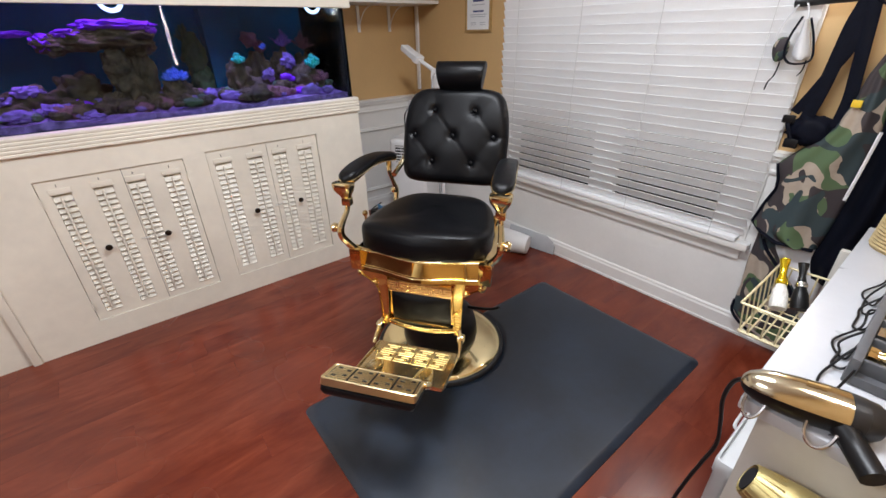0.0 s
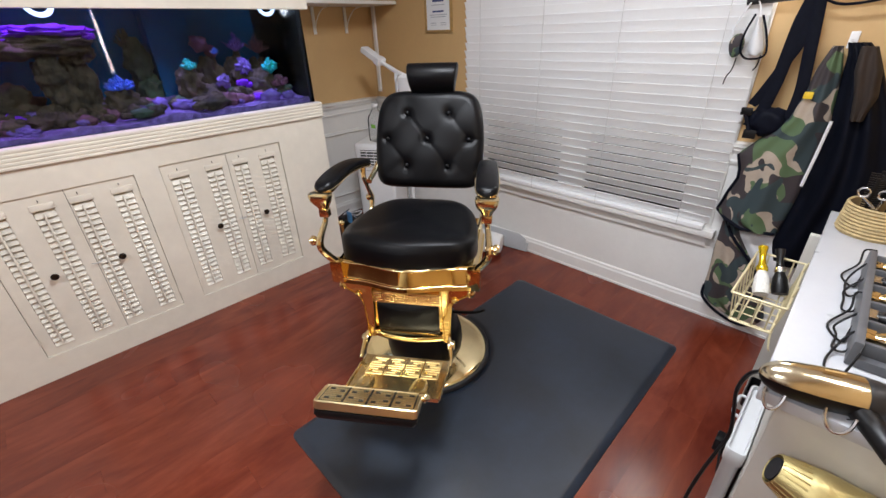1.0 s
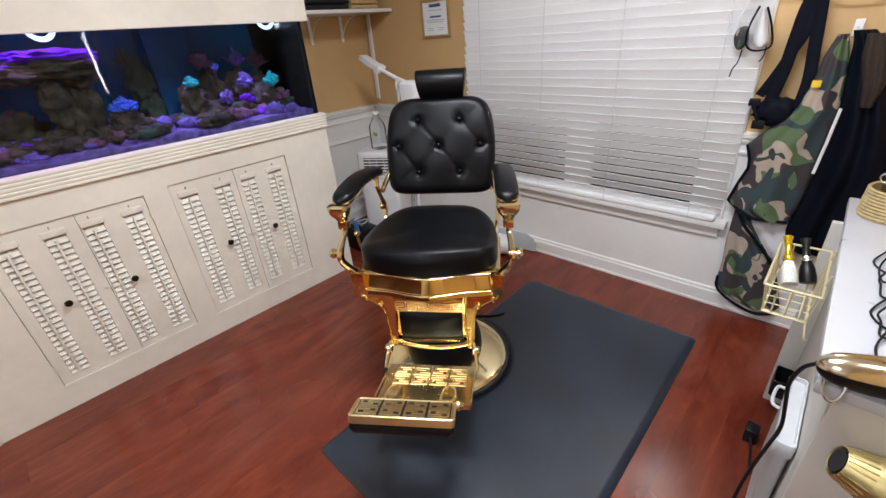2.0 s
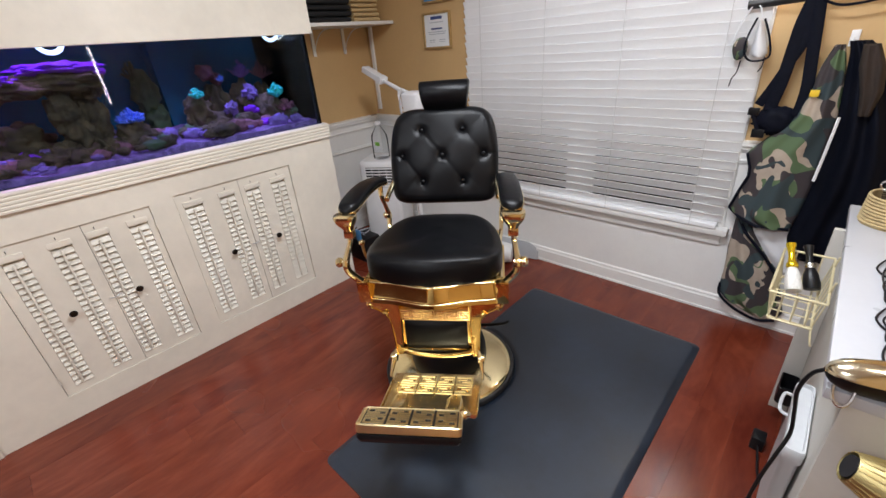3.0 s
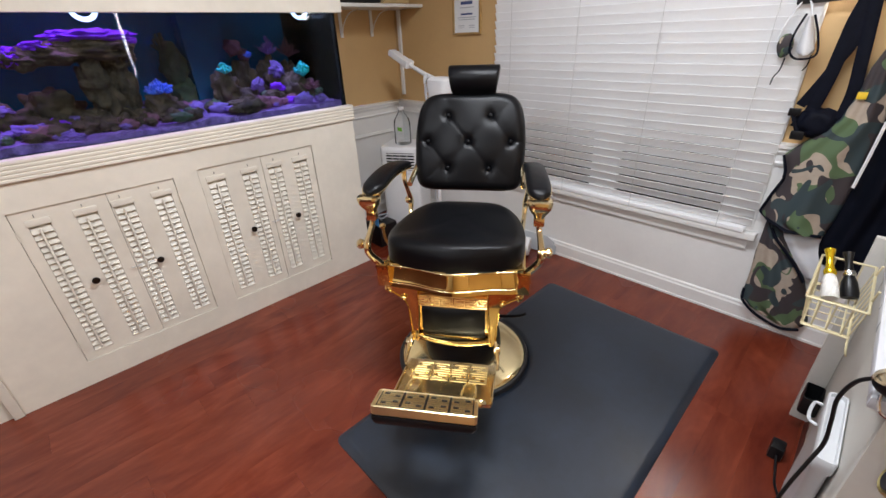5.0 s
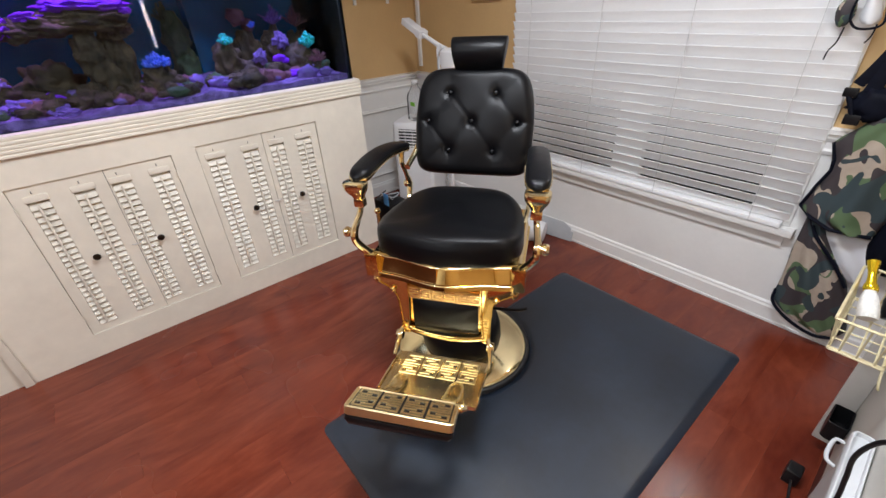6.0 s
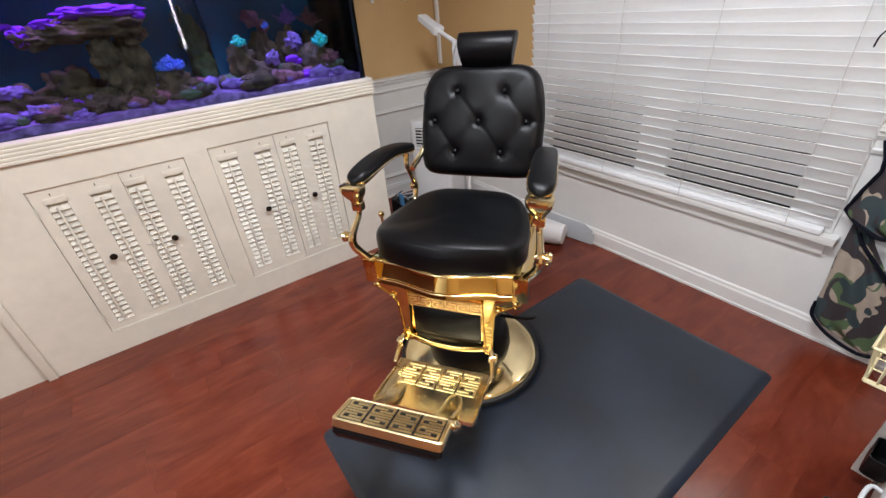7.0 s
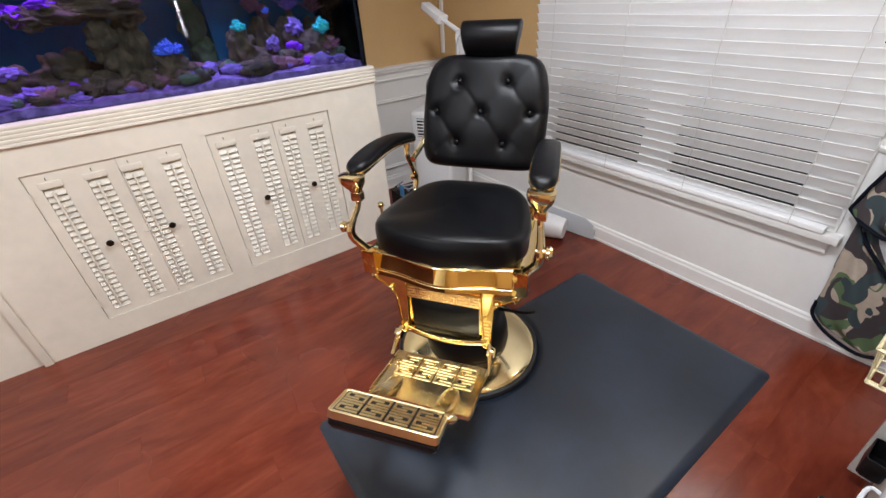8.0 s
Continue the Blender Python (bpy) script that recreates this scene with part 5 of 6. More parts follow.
vs = skin(bm, rows)
bm.faces.new(vs[0])
bm.faces.new(vs[-1])
part("tank_head", bm, M_PLASTIC, st, "", True)
tubepart("arm", [(-1.80, 2.205, 1.115), (-1.88, 2.207, 1.14), (-2.04, 2.213, 1.195)], [0.018, 0.014, 0.012], M_PLASTIC, st, "", 12)
HN = look((-2.04, 2.213, 1.195), (-2.215, 2.217, 1.268))
bm = bmesh.new()
box(bm, (-0.030, -0.019, -0.19), (0.030, 0.019, 0.0), 0.006)
part("nozzle", bm, M_PLASTIC, st, "long flat white head", True, HN)
bm = bmesh.new()
box(bm, (-0.034, -0.023, -0.035), (0.034, 0.023, 0.012), 0.006)
part("collar", bm, M_PLASTIC, st, "", True, HN)
bm = bmesh.new()
box(bm, (-0.016, -0.012, -0.1925), (0.016, 0.012, -0.1895), 0.002)
part("nozzle_mouth", bm, M_BLACKM, st, "dark nozzle mouth", True, HN)
bm = bmesh.new()
for k in range(3):
    tube(bm, spline([(-1.825 - 0.012 * k, 2.18, 1.15), (-1.845 - 0.008 * k, 2.175, 1.105), (-1.835, 2.178, 1.04 - 0.03 * k), (-1.815, 2.185, 1.09), (-1.815, 2.19, 1.14)], 5), 0.0035, 6)
part("looped_cable", bm, M_PLASTIC, st, "white cable looped at the elbow", True)
tubepart("power_cord", spline([(-1.81, 2.19, 1.13), (-1.84, 2.17, 1.10), (-1.85, 2.17, 1.02), (-1.83, 2.18, 0.9), (-1.81, 2.19, 0.7), (-1.815, 2.19, 0.4), (-1.80, 2.17, 0.1)], 6), 0.004, M_GREYPL, st, "", 6)

# ---- hose and window kit on the floor ----
hose = thing("vent_hose", -1.36, 2.36, 0, "pale grey ribbed vent hose lying on the floor", "hose")
bm = bmesh.new()
pts = spline([(-1.66, 2.30, 0.078), (-1.5, 2.31, 0.078), (-1.33, 2.35, 0.078), (-1.16, 2.42, 0.070)], 12)
tube(bm, pts, [0.076 + 0.002 * (k % 2) - 0.0004 * max(0, k - 26) ** 1.6 for k in range(len(pts))], 20)
part("duct", bm, M_PLASTIC, hose, "", True, angle=20)
kit = thing("window_kit_panel", -1.2, 2.5, 0, "thin grey plastic window kit panel leaning on the baseboard", "panel")
bm = bmesh.new()
KM = Matrix.Translation((-1.18, 2.517, 0.0)) @ pose(0, 0, 0, -14, 0, 9)
outline = [(-0.22, 0.0), (0.145, 0.0), (0.145, 0.06), (0.128, 0.065), (0.128, 0.082), (0.07, 0.112), (-0.22, 0.118)]
vs = skin(bm, [[KM @ Vector((x, y, z + 0.004)) for x, z in outline] for y in (-0.004, 0.004)])
bm.faces.new(vs[0])
bm.faces.new(vs[1])
part("sheet", bm, M_GREYPL, kit, "")
bm = bmesh.new()
lathe(bm, [(0, -0.0046), (0.010, -0.0046), (0.011, -0.0085), (0, -0.0086)], 16, m=KM @ Matrix.Translation((0.1, 0, 0.05)) @ pose(0, 0, 0, -90, 0, 0) @ Matrix.Diagonal((1, 1, -1, 1)))
part("knob", bm, M_WHITE, kit, "small white knob", True)
bag = thing("cable_box", -2.12, 1.9, 0, "black plastic box with tangled cables beside the cabinet", "box")
boxpart("case", (-2.22, 1.82, 0.0), (-2.02, 1.98, 0.17), M_BLACK, bag, "", 0.015)
rg = random.Random(9)
for k in range(4):
    pts = [(-2.12 + rg.uniform(-0.1, 0.1), 1.9 + rg.uniform(-0.08, 0.08), 0.18 + rg.uniform(0, 0.03)) for _ in range(5)]
    tubepart("cable", spline(pts, 5), 0.004, M_GREYPL if k == 1 else M_BLACK, bag, "", 6)
boxpart("photo_card", (-2.075, 1.815, 0.171), (-2.02, 1.819, 0.255), M_SEA, bag, "small printed card", 0)

# ---- coat rail and what hangs on it ----
rail = thing("coat_rail", 0.4, YW, 1.44, "black metal coat rail on the wall beside the window", "rail")
tubepart("bar", [(-0.12, 2.525, 1.432), (0.5, 2.525, 1.468), (1.15, 2.525, 1.50)], 0.017, M_BLACKM, rail, "", 12)
for x, z in ((-0.05, 1.438), (0.6, 1.473)):
    tubepart("bracket", [(x, 2.525, z), (x, YW, z)], 0.009, M_BLACKM, rail, "", 8)


def hanging(name, bm, levels, y, folds=3.0, seed=0.0, n=30, sharp=0.35):
    """A hanging cloth with folds: levels of (z, x0, x1, depth), thick and closed."""
    zs = [l[0] for l in levels]
    rows = []
    steps = 40
    for s in range(steps + 1):
        z = zs[0] + (zs[-1] - zs[0]) * s / steps
        x0, x1, d = (float(np.interp(-z, [-q for q in zs], [l[c] for l in levels])) for c in (1, 2, 3))
        ring = []
        for k in range(n + 1):
            t = k / n
            f = 0.5 + 0.5 * math.sin(folds * 2 * math.pi * t + seed + 1.2 * noise.noise((z * 3, t * 2, seed)))
            bulge = (math.sin(math.pi * min(max(t, 0.0), 1.0)) ** 0.5) * d * (1 - sharp + sharp * f)
            ring.append(Vector((x0 + (x1 - x0) * t, y - bulge + 0.006 * noise.noise((t * 4, z * 8, seed)), z)))
        for k in range(n + 1):
            t = 1 - k / n
            ring.append(Vector((x0 + (x1 - x0) * t, y + 0.012 + 0.0 * t, z)))
        rows.append(ring)
    vs = skin(bm, rows)
    bm.faces.new(vs[0])
    bm.faces.new(vs[-1])


ap = thing("camouflage_apron", 0.12, 2.5, 0.6, "camouflage barber apron hanging from a wall hook", "apron")
bm = bmesh.new()
hanging("cloth", bm, [(1.275, 0.178, 0.208, 0.03), (1.20, 0.156, 0.228, 0.04), (1.12, 0.147, 0.240, 0.05), (1.02, 0.122, 0.252, 0.06), (0.976, 0.092, 0.252, 0.06), (0.90, 0.03, 0.25, 0.06), (0.862, -0.004, 0.248, 0.055), (0.80, 0.018, 0.246, 0.055), (0.755, 0.022, 0.244, 0.06), (0.68, 0.004, 0.24, 0.065), (0.60, -0.018, 0.232, 0.072), (0.575, -0.006, 0.226, 0.074), (0.55, 0.08, 0.222, 0.072)], 2.53, 2.0, 0.4)
part("cloth", bm, M_CAMO, ap, "camouflage cloth", True, angle=80)
tubepart("edge_binding", [(-0.02, 2.528, 0.60), (0.03, 2.478, 0.578), (0.10, 2.456, 0.556), (0.215, 2.50, 0.548)], 0.007, M_STRAP, ap, "black bound hem", 6)
tubepart("edge_binding", [(-0.003, 2.53, 0.857), (0.02, 2.51, 0.80), (0.024, 2.51, 0.76), (0.002, 2.515, 0.69), (-0.02, 2.528, 0.60)], 0.006, M_STRAP, ap, "black bound edge", 6)
tubepart("zip_edge", [(0.256, 2.475, 1.03), (0.25, 2.466, 0.9), (0.243, 2.458, 0.785)], 0.006, M_LINING, ap, "white zip edge", 6)
boxpart("tag", (0.150, 2.478, 1.10), (0.178, 2.484, 1.125), M_YTAG, ap, "yellow tag", 0.002)
ap2 = thing("camouflage_apron", 0.13, 2.54, 0.06, "camouflage apron skirt hanging low over the baseboard", "apron")
bm = bmesh.new()
hanging("cloth", bm, [(0.575, 0.015, 0.06, 0.03), (0.5, 0.014, 0.10, 0.035), (0.4, 0.013, 0.17, 0.04), (0.32, 0.018, 0.22, 0.045), (0.27, 0.02, 0.24, 0.05), (0.21, 0.018, 0.262, 0.05), (0.15, 0.024, 0.28, 0.05), (0.115, 0.06, 0.29, 0.045), (0.08, 0.15, 0.275, 0.035), (0.062, 0.2, 0.25, 0.02)], 2.535, 2.5, 1.4)
part("cloth", bm, M_CAMO_S, ap2, "", True, angle=80)
tubepart("edge_binding", spline([(0.03, 2.52, 0.56), (0.07, 2.50, 0.50), (0.16, 2.49, 0.41), (0.22, 2.49, 0.33)], 4), 0.007, M_STRAP, ap2, "black bound edge", 6)
tubepart("edge_binding", spline([(0.02, 2.53, 0.20), (0.03, 2.51, 0.145), (0.10, 2.49, 0.10), (0.20, 2.50, 0.064), (0.27, 2.52, 0.075)], 4), 0.007, M_STRAP, ap2, "black bound hem", 6)
bm = bmesh.new()
hanging("cloth", bm, [(0.60, 0.03, 0.20, 0.02), (0.50, 0.05, 0.25, 0.03), (0.40, 0.13, 0.28, 0.03), (0.33, 0.22, 0.28, 0.02)], 2.548, 2, 3.0)
part("lining", bm, M_LINING, ap2, "white inner lining", True, angle=80)

jk = thing("dark_jacket", 0.32, 2.5, 0.43, "black navy nylon barber jacket hanging from a white hook", "jacket")
bm = bmesh.new()
hanging("cloth", bm, [(1.285, 0.215, 0.275, 0.03), (1.25, 0.226, 0.31, 0.05), (1.105, 0.238, 0.38, 0.085), (1.0, 0.25, 0.43, 0.10), (0.9, 0.247, 0.47, 0.10), (0.78, 0.24, 0.49, 0.10), (0.6, 0.222, 0.48, 0.10), (0.5, 0.21, 0.47, 0.09), (0.42, 0.23, 0.45, 0.06)], 2.55, 3.0, 2.0)
part("shell", bm, M_NAVY, jk, "", True, angle=80)
bm = bmesh.new()
hanging("cloth", bm, [(1.275, 0.255, 0.30, 0.05), (1.2, 0.262, 0.335, 0.075), (1.12, 0.285, 0.35, 0.08), (1.04, 0.30, 0.34, 0.07)], 2.50, 1.0, 1.0)
part("lining", bm, M_BROWNFUR, jk, "dark brown lining", True, angle=80)
hook = thing("wall_hook", 0.225, YW, 1.27, "small white adhesive wall hook", "hook")
boxpart("plate", (0.212, YW - 0.006, 1.265), (0.238, YW - 0.0005, 1.32), M_PLASTIC, hook, "", 0.002)
tubepart("peg", [(0.225, YW - 0.004, 1.285), (0.225, YW - 0.03, 1.275), (0.225, YW - 0.034, 1.295)], 0.004, M_PLASTIC, hook, "", 8)

hs = thing("strap_harness", 0.07, 2.53, 0.93, "black webbing apron straps with plastic buckles", "straps")


def ribbon(name, pts, w, parent, y_thick=0.003):
    bm = bmesh.new()
    tube(bm, spline(pts, 6), w, 8, 1.0)
    for v in bm.verts:
        v.co.y = 2.512 + (v.co.y - 2.512) * 0.22
    return part(name, bm, M_STRAP, parent, "", True)


ribbon("strap", [(0.082, 2.512, 1.44), (0.066, 2.512, 1.36), (0.06, 2.512, 1.28), (0.052, 2.512, 1.16), (0.035, 2.512, 1.04)], 0.022, hs)
ribbon("strap", [(0.098, 2.505, 1.44), (0.112, 2.505, 1.33), (0.125, 2.505, 1.22), (0.135, 2.505, 1.12), (0.13, 2.505, 1.02)], 0.02, hs)
ribbon("strap", [(0.07, 2.515, 1.42), (0.085, 2.515, 1.3), (0.06, 2.515, 1.22), (0.03, 2.515, 1.14), (-0.005, 2.515, 1.06)], 0.017, hs)
tubepart("strap_loop", spline([(0.10, 2.51, 1.43), (0.16, 2.51, 1.405), (0.24, 2.51, 1.41), (0.34, 2.51, 1.435)], 6), 0.005, M_STRAP, hs, "", 6)
bm = bmesh.new()
lump(bm, (0.065, 2.515, 1.0), 0.05, (1.4, 0.5, 1.1), 0.5, 3, 3, 2.0)
part("webbing_knot", bm, M_STRAP, hs, "bunched webbing", True, angle=80)
boxpart("buckle", (-0.035, 2.50, 1.02), (0.005, 2.515, 1.05), M_BLACK, hs, "", 0.004)
boxpart("buckle", (-0.005, 2.497, 0.93), (0.04, 2.514, 0.965), M_BLACK, hs, "", 0.004)
tubepart("strap_end", spline([(-0.02, 2.508, 1.03), (0.0, 2.505, 0.99), (0.02, 2.505, 0.945)], 5), 0.008, M_STRAP, hs, "", 6)

mk = thing("face_mask", -0.09, 2.52, 1.22, "camouflage cloth face mask with white inside hanging on the rail", "mask")
bm = bmesh.new()
rows = []
for i in range(13):
    t = i / 12
    zc = 1.375 - 0.13 * t
    half = 0.008 + 0.021 * min(1, 1.15 * t) - 0.01 * max(0, t - 0.9) / 0.1
    rows.append([Vector((-0.062 + 0.018 * t + half * math.cos(a), 2.505 - 0.02 * math.sin(a) ** 2 - 0.012 * math.sin(a), zc)) for a in (2 * math.pi * k / 16 for k in range(16))])
vs = skin(bm, rows)
bm.faces.new(vs[0])
bm.faces.new(vs[-1])
part("inner_cup", bm, M_LINING, mk, "white lining", True, angle=70)
bm = bmesh.new()
lump(bm, (-0.112, 2.497, 1.278), 0.034, (0.75, 0.55, 1.25), 0.15, 2, 3, 4.0)
part("outer_cup", bm, M_CAMO_M, mk, "camouflage outside", True, angle=80)
tubepart("edging", spline([(-0.075, 2.49, 1.385), (-0.092, 2.48, 1.32), (-0.09, 2.475, 1.26), (-0.06, 2.475, 1.232), (-0.008, 2.478, 1.245), (-0.02, 2.485, 1.31), (-0.05, 2.49, 1.38)], 6), 0.004, M_STRAP, mk, "", 6)
tubepart("ear_loop", spline([(-0.06, 2.50, 1.38), (-0.075, 2.51, 1.42), (-0.098, 2.515, 1.432), (-0.13, 2.50, 1.36), (-0.14, 2.495, 1.30)], 6), 0.003, M_LINING, mk, "", 6)
tubepart("tie_string", spline([(-0.10, 2.49, 1.235), (-0.105, 2.49, 1.19), (-0.118, 2.49, 1.165), (-0.122, 2.49, 1.135)], 6), 0.0025, M_STRAP, mk, "", 6)
tubepart("tie_string", spline([(-0.022, 2.49, 1.245), (-0.024, 2.49, 1.21), (-0.034, 2.49, 1.19)], 6), 0.0025, M_STRAP, mk, "", 6)
wl = thing("wall_light", -0.035, YW, 1.55, "small round white wall light, lit", "lamp")
bm = bmesh.new()
lathe(bm, [(0, 0), (0.07, 0.0), (0.076, 0.02), (0.07, 0.045), (0.045, 0.062), (0, 0.068)], 28, m=pose(-0.035, YW - 0.001, 1.592, 90, 0, 0))
part("globe", bm, M_WALLLAMP, wl, "glowing white globe", True)

# ---- work cart ----
KX0, KX1, KY0, KY1, KZ = 0.355, 0.90, 1.105, 2.12, 0.82
cart = thing("work_cart", 0.63, 1.6, 0, "white barber work cart with a laminate top", "cart")
boxpart("top", (KX0, KY0, KZ - 0.024), (KX1, KY1, KZ), M_TOP, cart, "white laminate top", 0.004)
boxpart("side_panel", (KX0 + 0.031, KY0 + 0.0285, 0.10), (KX0 + 0.047, KY1 - 0.0305, KZ - 0.0245), M_CARTSIDE, cart, "", 0.002)
boxpart("end_panel", (KX0 + 0.03, KY0 + 0.012, 0.10), (KX1 - 0.01, KY0 + 0.028, KZ - 0.0245), M_CARTSIDE, cart, "", 0.002)
boxpart("end_panel", (KX0 + 0.03, KY1 - 0.03, 0.10), (KX1 - 0.01, KY1 - 0.014, KZ - 0.0245), M_CARTSIDE, cart, "", 0.002)
boxpart("leg_panel", (KX0 - 0.024, 1.93, 0.06), (KX0 + 0.0305, 1.952, KZ - 0.0245), M_CARTSIDE, cart, "pale grey leg panel", 0.002)
boxpart("plinth", (KX0 + 0.03, KY0 + 0.03, 0.0), (KX1 - 0.02, KY1 - 0.03, 0.099), M_REDBROWN, cart, "dark red wooden plinth", 0.002)
caddy = thing("side_caddy", 0.335, 1.2, 0.3, "white plastic caddy hung on the side of the cart", "caddy")
bm = bmesh.new()
rows = [[Vector((0.3645 + x, 1.325 + y, z - 0.045)) for x, y in rounded_rect(-w, -0.123 - e, w, 0.123 + e, 0.010, 4)] for w, e, z in ((0.0125, -0.02, 0.24), (0.0145, -0.008, 0.28), (0.0155, -0.005, 0.565), (0.019, 0.0, 0.575), (0.0195, 0.0, 0.605), (0.0175, -0.002, 0.61), (0.0145, -0.005, 0.61), (0.0135, -0.006, 0.60))]
vs = skin(bm, rows)
bm.faces.new(vs[0])
bm.faces.new(vs[-1])
part("tray", bm, M_CADDY, caddy, "", True)
tubepart("handle", spline([(0.350, 1.447, 0.515), (0.334, 1.455, 0.508), (0.330, 1.435, 0.495), (0.333, 1.405, 0.49), (0.349, 1.395, 0.49)], 5), 0.004, M_CADDY, caddy, "", 8)
cup = thing("black_cup", 0.36, 1.85, 0.19, "small square black plastic cup hung low on the cart side", "cup")
bm = bmesh.new()
rows = [[Vector((0.360 + x, 1.855 + y, z)) for x, y in rounded_rect(-0.025 + i, -0.048 + i, 0.025 - i, 0.048 - i, 0.010, 4)] for i, z in ((0.004, 0.18), (0.0, 0.186), (0.0, 0.25), (0.0025, 0.251), (0.003, 0.245), (0.005, 0.19))]
vs = skin(bm, rows)
bm.faces.new(vs[0])
bm.faces.new(vs[-1])
part("bowl", bm, M_BLACK, cup, "", True)

# wire basket hooked on the cart edge
wb = thing("wire_basket", 0.30, 1.79, 0.6, "cream wire basket hooked on the cart edge", "basket")
bx0, bx1, by0, by1, bz0, bz1 = 0.236, 0.350, 1.515, 1.80, 0.672, 0.757
def loop(x0, y0, x1, y1, z):
    return [(x0, y0, z), (x1, y0, z), (x1, y1, z), (x0, y1, z), (x0, y0, z)]


for z, e in ((bz1, 0.0), (bz0, 0.012)):
    pts = loop(bx0 + e, by0 + e, bx1 - e, by1 - e, z)
    for a, b in zip(pts, pts[1:]):
        tubepart("rim_wire", [a, b], 0.0032, M_WIRE, wb, "", 6)
for k in range(7):
    y = by0 + 0.02 + (by1 - by0 - 0.04) * k / 6
    tubepart("cross_wire", [(bx0, y, bz1), (bx0 + 0.012, y, bz0), (bx1 - 0.012, y, bz0), (bx1, y, bz1)], 0.0022, M_WIRE, wb, "", 6)
for k in range(3):
    x = bx0 + 0.03 + 0.029 * k
    tubepart("long_wire", [(x, by0, bz1), (x, by0 + 0.012, bz0), (x, by1 - 0.012, bz0), (x, by1, bz1)], 0.0022, M_WIRE, wb, "", 6)
for y in (1.58, 1.74):
    tubepart("edge_hook", [(bx1, y, bz1), (bx1 + 0.004, y, bz1 + 0.03), (KX0 + 0.0315, y, bz1 + 0.034)], 0.003, M_WIRE, wb, "", 6)
tubepart("hanging_hook", spline([(0.338, 1.53, 0.672), (0.342, 1.515, 0.652), (0.346, 1.51, 0.637), (0.349, 1.52, 0.627)], 5), 0.0025, M_WIRE, wb, "", 6)


def brush(name, label, foot, tip, mats):
    """A neck duster leaning from its bristles to the end of its handle."""
    b = thing(name, *foot, label, "brush")
    lean = Vector(tip) - Vector(foot)
    m = Matrix.Translation(foot) @ lean.to_track_quat("Z", "Y").to_matrix().to_4x4() @ Matrix.Diagonal((0.62, 0.62, lean.length / 0.182, 1))
    for nm, prof, mt in (("bristles", [(0, 0.0), (0.03, 0.0), (0.033, 0.02), (0.028, 0.06), (0.018, 0.085), (0, 0.085)], mats[0]), ("ferrule", [(0, 0.085), (0.021, 0.085), (0.024, 0.095), (0.021, 0.105), (0, 0.105)], mats[1]), ("handle", [(0, 0.105), (0.017, 0.105), (0.013, 0.13), (0.014, 0.15), (0.019, 0.17), (0.02, 0.18), (0, 0.182)], mats[2])):
        bm = bmesh.new()
        lathe(bm, prof, 22)
        part(nm, bm, mt, b, "", True, m)


brush("neck_brush", "neck duster with a shiny yellow handle and white bristles", (0.284, 1.68, 0.688), (0.245, 1.784, 0.785), (M_BRISTLE, M_YELLOW, M_YELLOW))
brush("neck_brush", "black handled neck duster with black bristles", (0.322, 1.715, 0.688), (0.284, 1.794, 0.785), (M_BLACK, M_SILVER, M_BLACK))

# hair dryers
dryer = thing("hair_dryer", 0.44, 1.16, 0.83, "gold and black hair dryer lying on the cart corner", "hair dryer")
DM = Matrix.Translation((0.347, 1.105, 0.852)) @ pose(0, 0, 0, 0, 0, 22) @ pose(0, 0, 0, 0, 93, 0) @ Matrix.Diagonal((0.8, 0.8, 1.0, 1))
SHELL = [(0.0, 0.0), (0.012, 0.0025), (0.022, 0.009), (0.031, 0.022), (0.037, 0.042), (0.041, 0.07), (0.042, 0.10), (0.041, 0.13)]


def half_shell(a0, a1, grow):
    """Part of the dryer's turned body between two angles, closed along its middle."""
    bm = bmesh.new()
    rows = []
    for r, z in SHELL:
        rows.append([DM @ Vector(((r + grow) * math.cos(a), (r + grow) * math.sin(a), z - grow)) for a in (radians(a0 + (a1 - a0) * k / 20) for k in range(21))] + [DM @ Vector((0, 0, z))])
    vs = skin(bm, rows)
    bm.faces.new(vs[-1])
    bmesh.ops.remove_doubles(bm, verts=bm.verts[:], dist=0.0002)
    bmesh.ops.recalc_face_normals(bm, faces=bm.faces[:])
    return bm


part("barrel", half_shell(42, 258, 0.0008), M_CHAMP, dryer, "polished champagne gold upper shell", True, angle=50)
part("under_shell", half_shell(-102, 42, 0.0), M_BLACK, dryer, "black lower shell", True, angle=50)
bm = bmesh.new()
lathe(bm, [(0, 0.1305), (0.0405, 0.1305), (0.0415, 0.134), (0.0395, 0.15), (0.0385, 0.1505), (0.036, 0.165), (0.03, 0.172), (0, 0.174)], 32, m=DM)
part("rear_cap", bm, M_BLACKM, dryer, "dark grey rear cap", True)
tubepart("handle", spline([DM @ Vector((0.01, -0.03, 0.128)), DM @ Vector((0.022, -0.06, 0.142)), DM @ Vector((0.03, -0.11, 0.155))], 5), [0.017] * 11, M_BLACK, dryer, "black handle", 12)
boxpart("text_bar", (0.0, -0.003, 0.0), (0.026, 0.001, 0.0006), M_FRAME, dryer, "", 0, Matrix.Translation((0.418, 1.131, 0.8855)) @ pose(0, 0, 0, 0, 0, 22))
tubepart("cord", spline([(0.352, 1.11, 0.855), (0.335, 1.13, 0.82), (0.328, 1.150, 0.76), (0.336, 1.161, 0.70), (0.343, 1.165, 0.64), (0.335, 1.150, 0.59), (0.325, 1.135, 0.53), (0.318, 1.12, 0.46), (0.312, 1.10, 0.3), (0.315, 1.08, 0.12), (0.34, 1.04, 0.006)], 8), 0.0036, M_BLACK, dryer, "black power cord", 8)
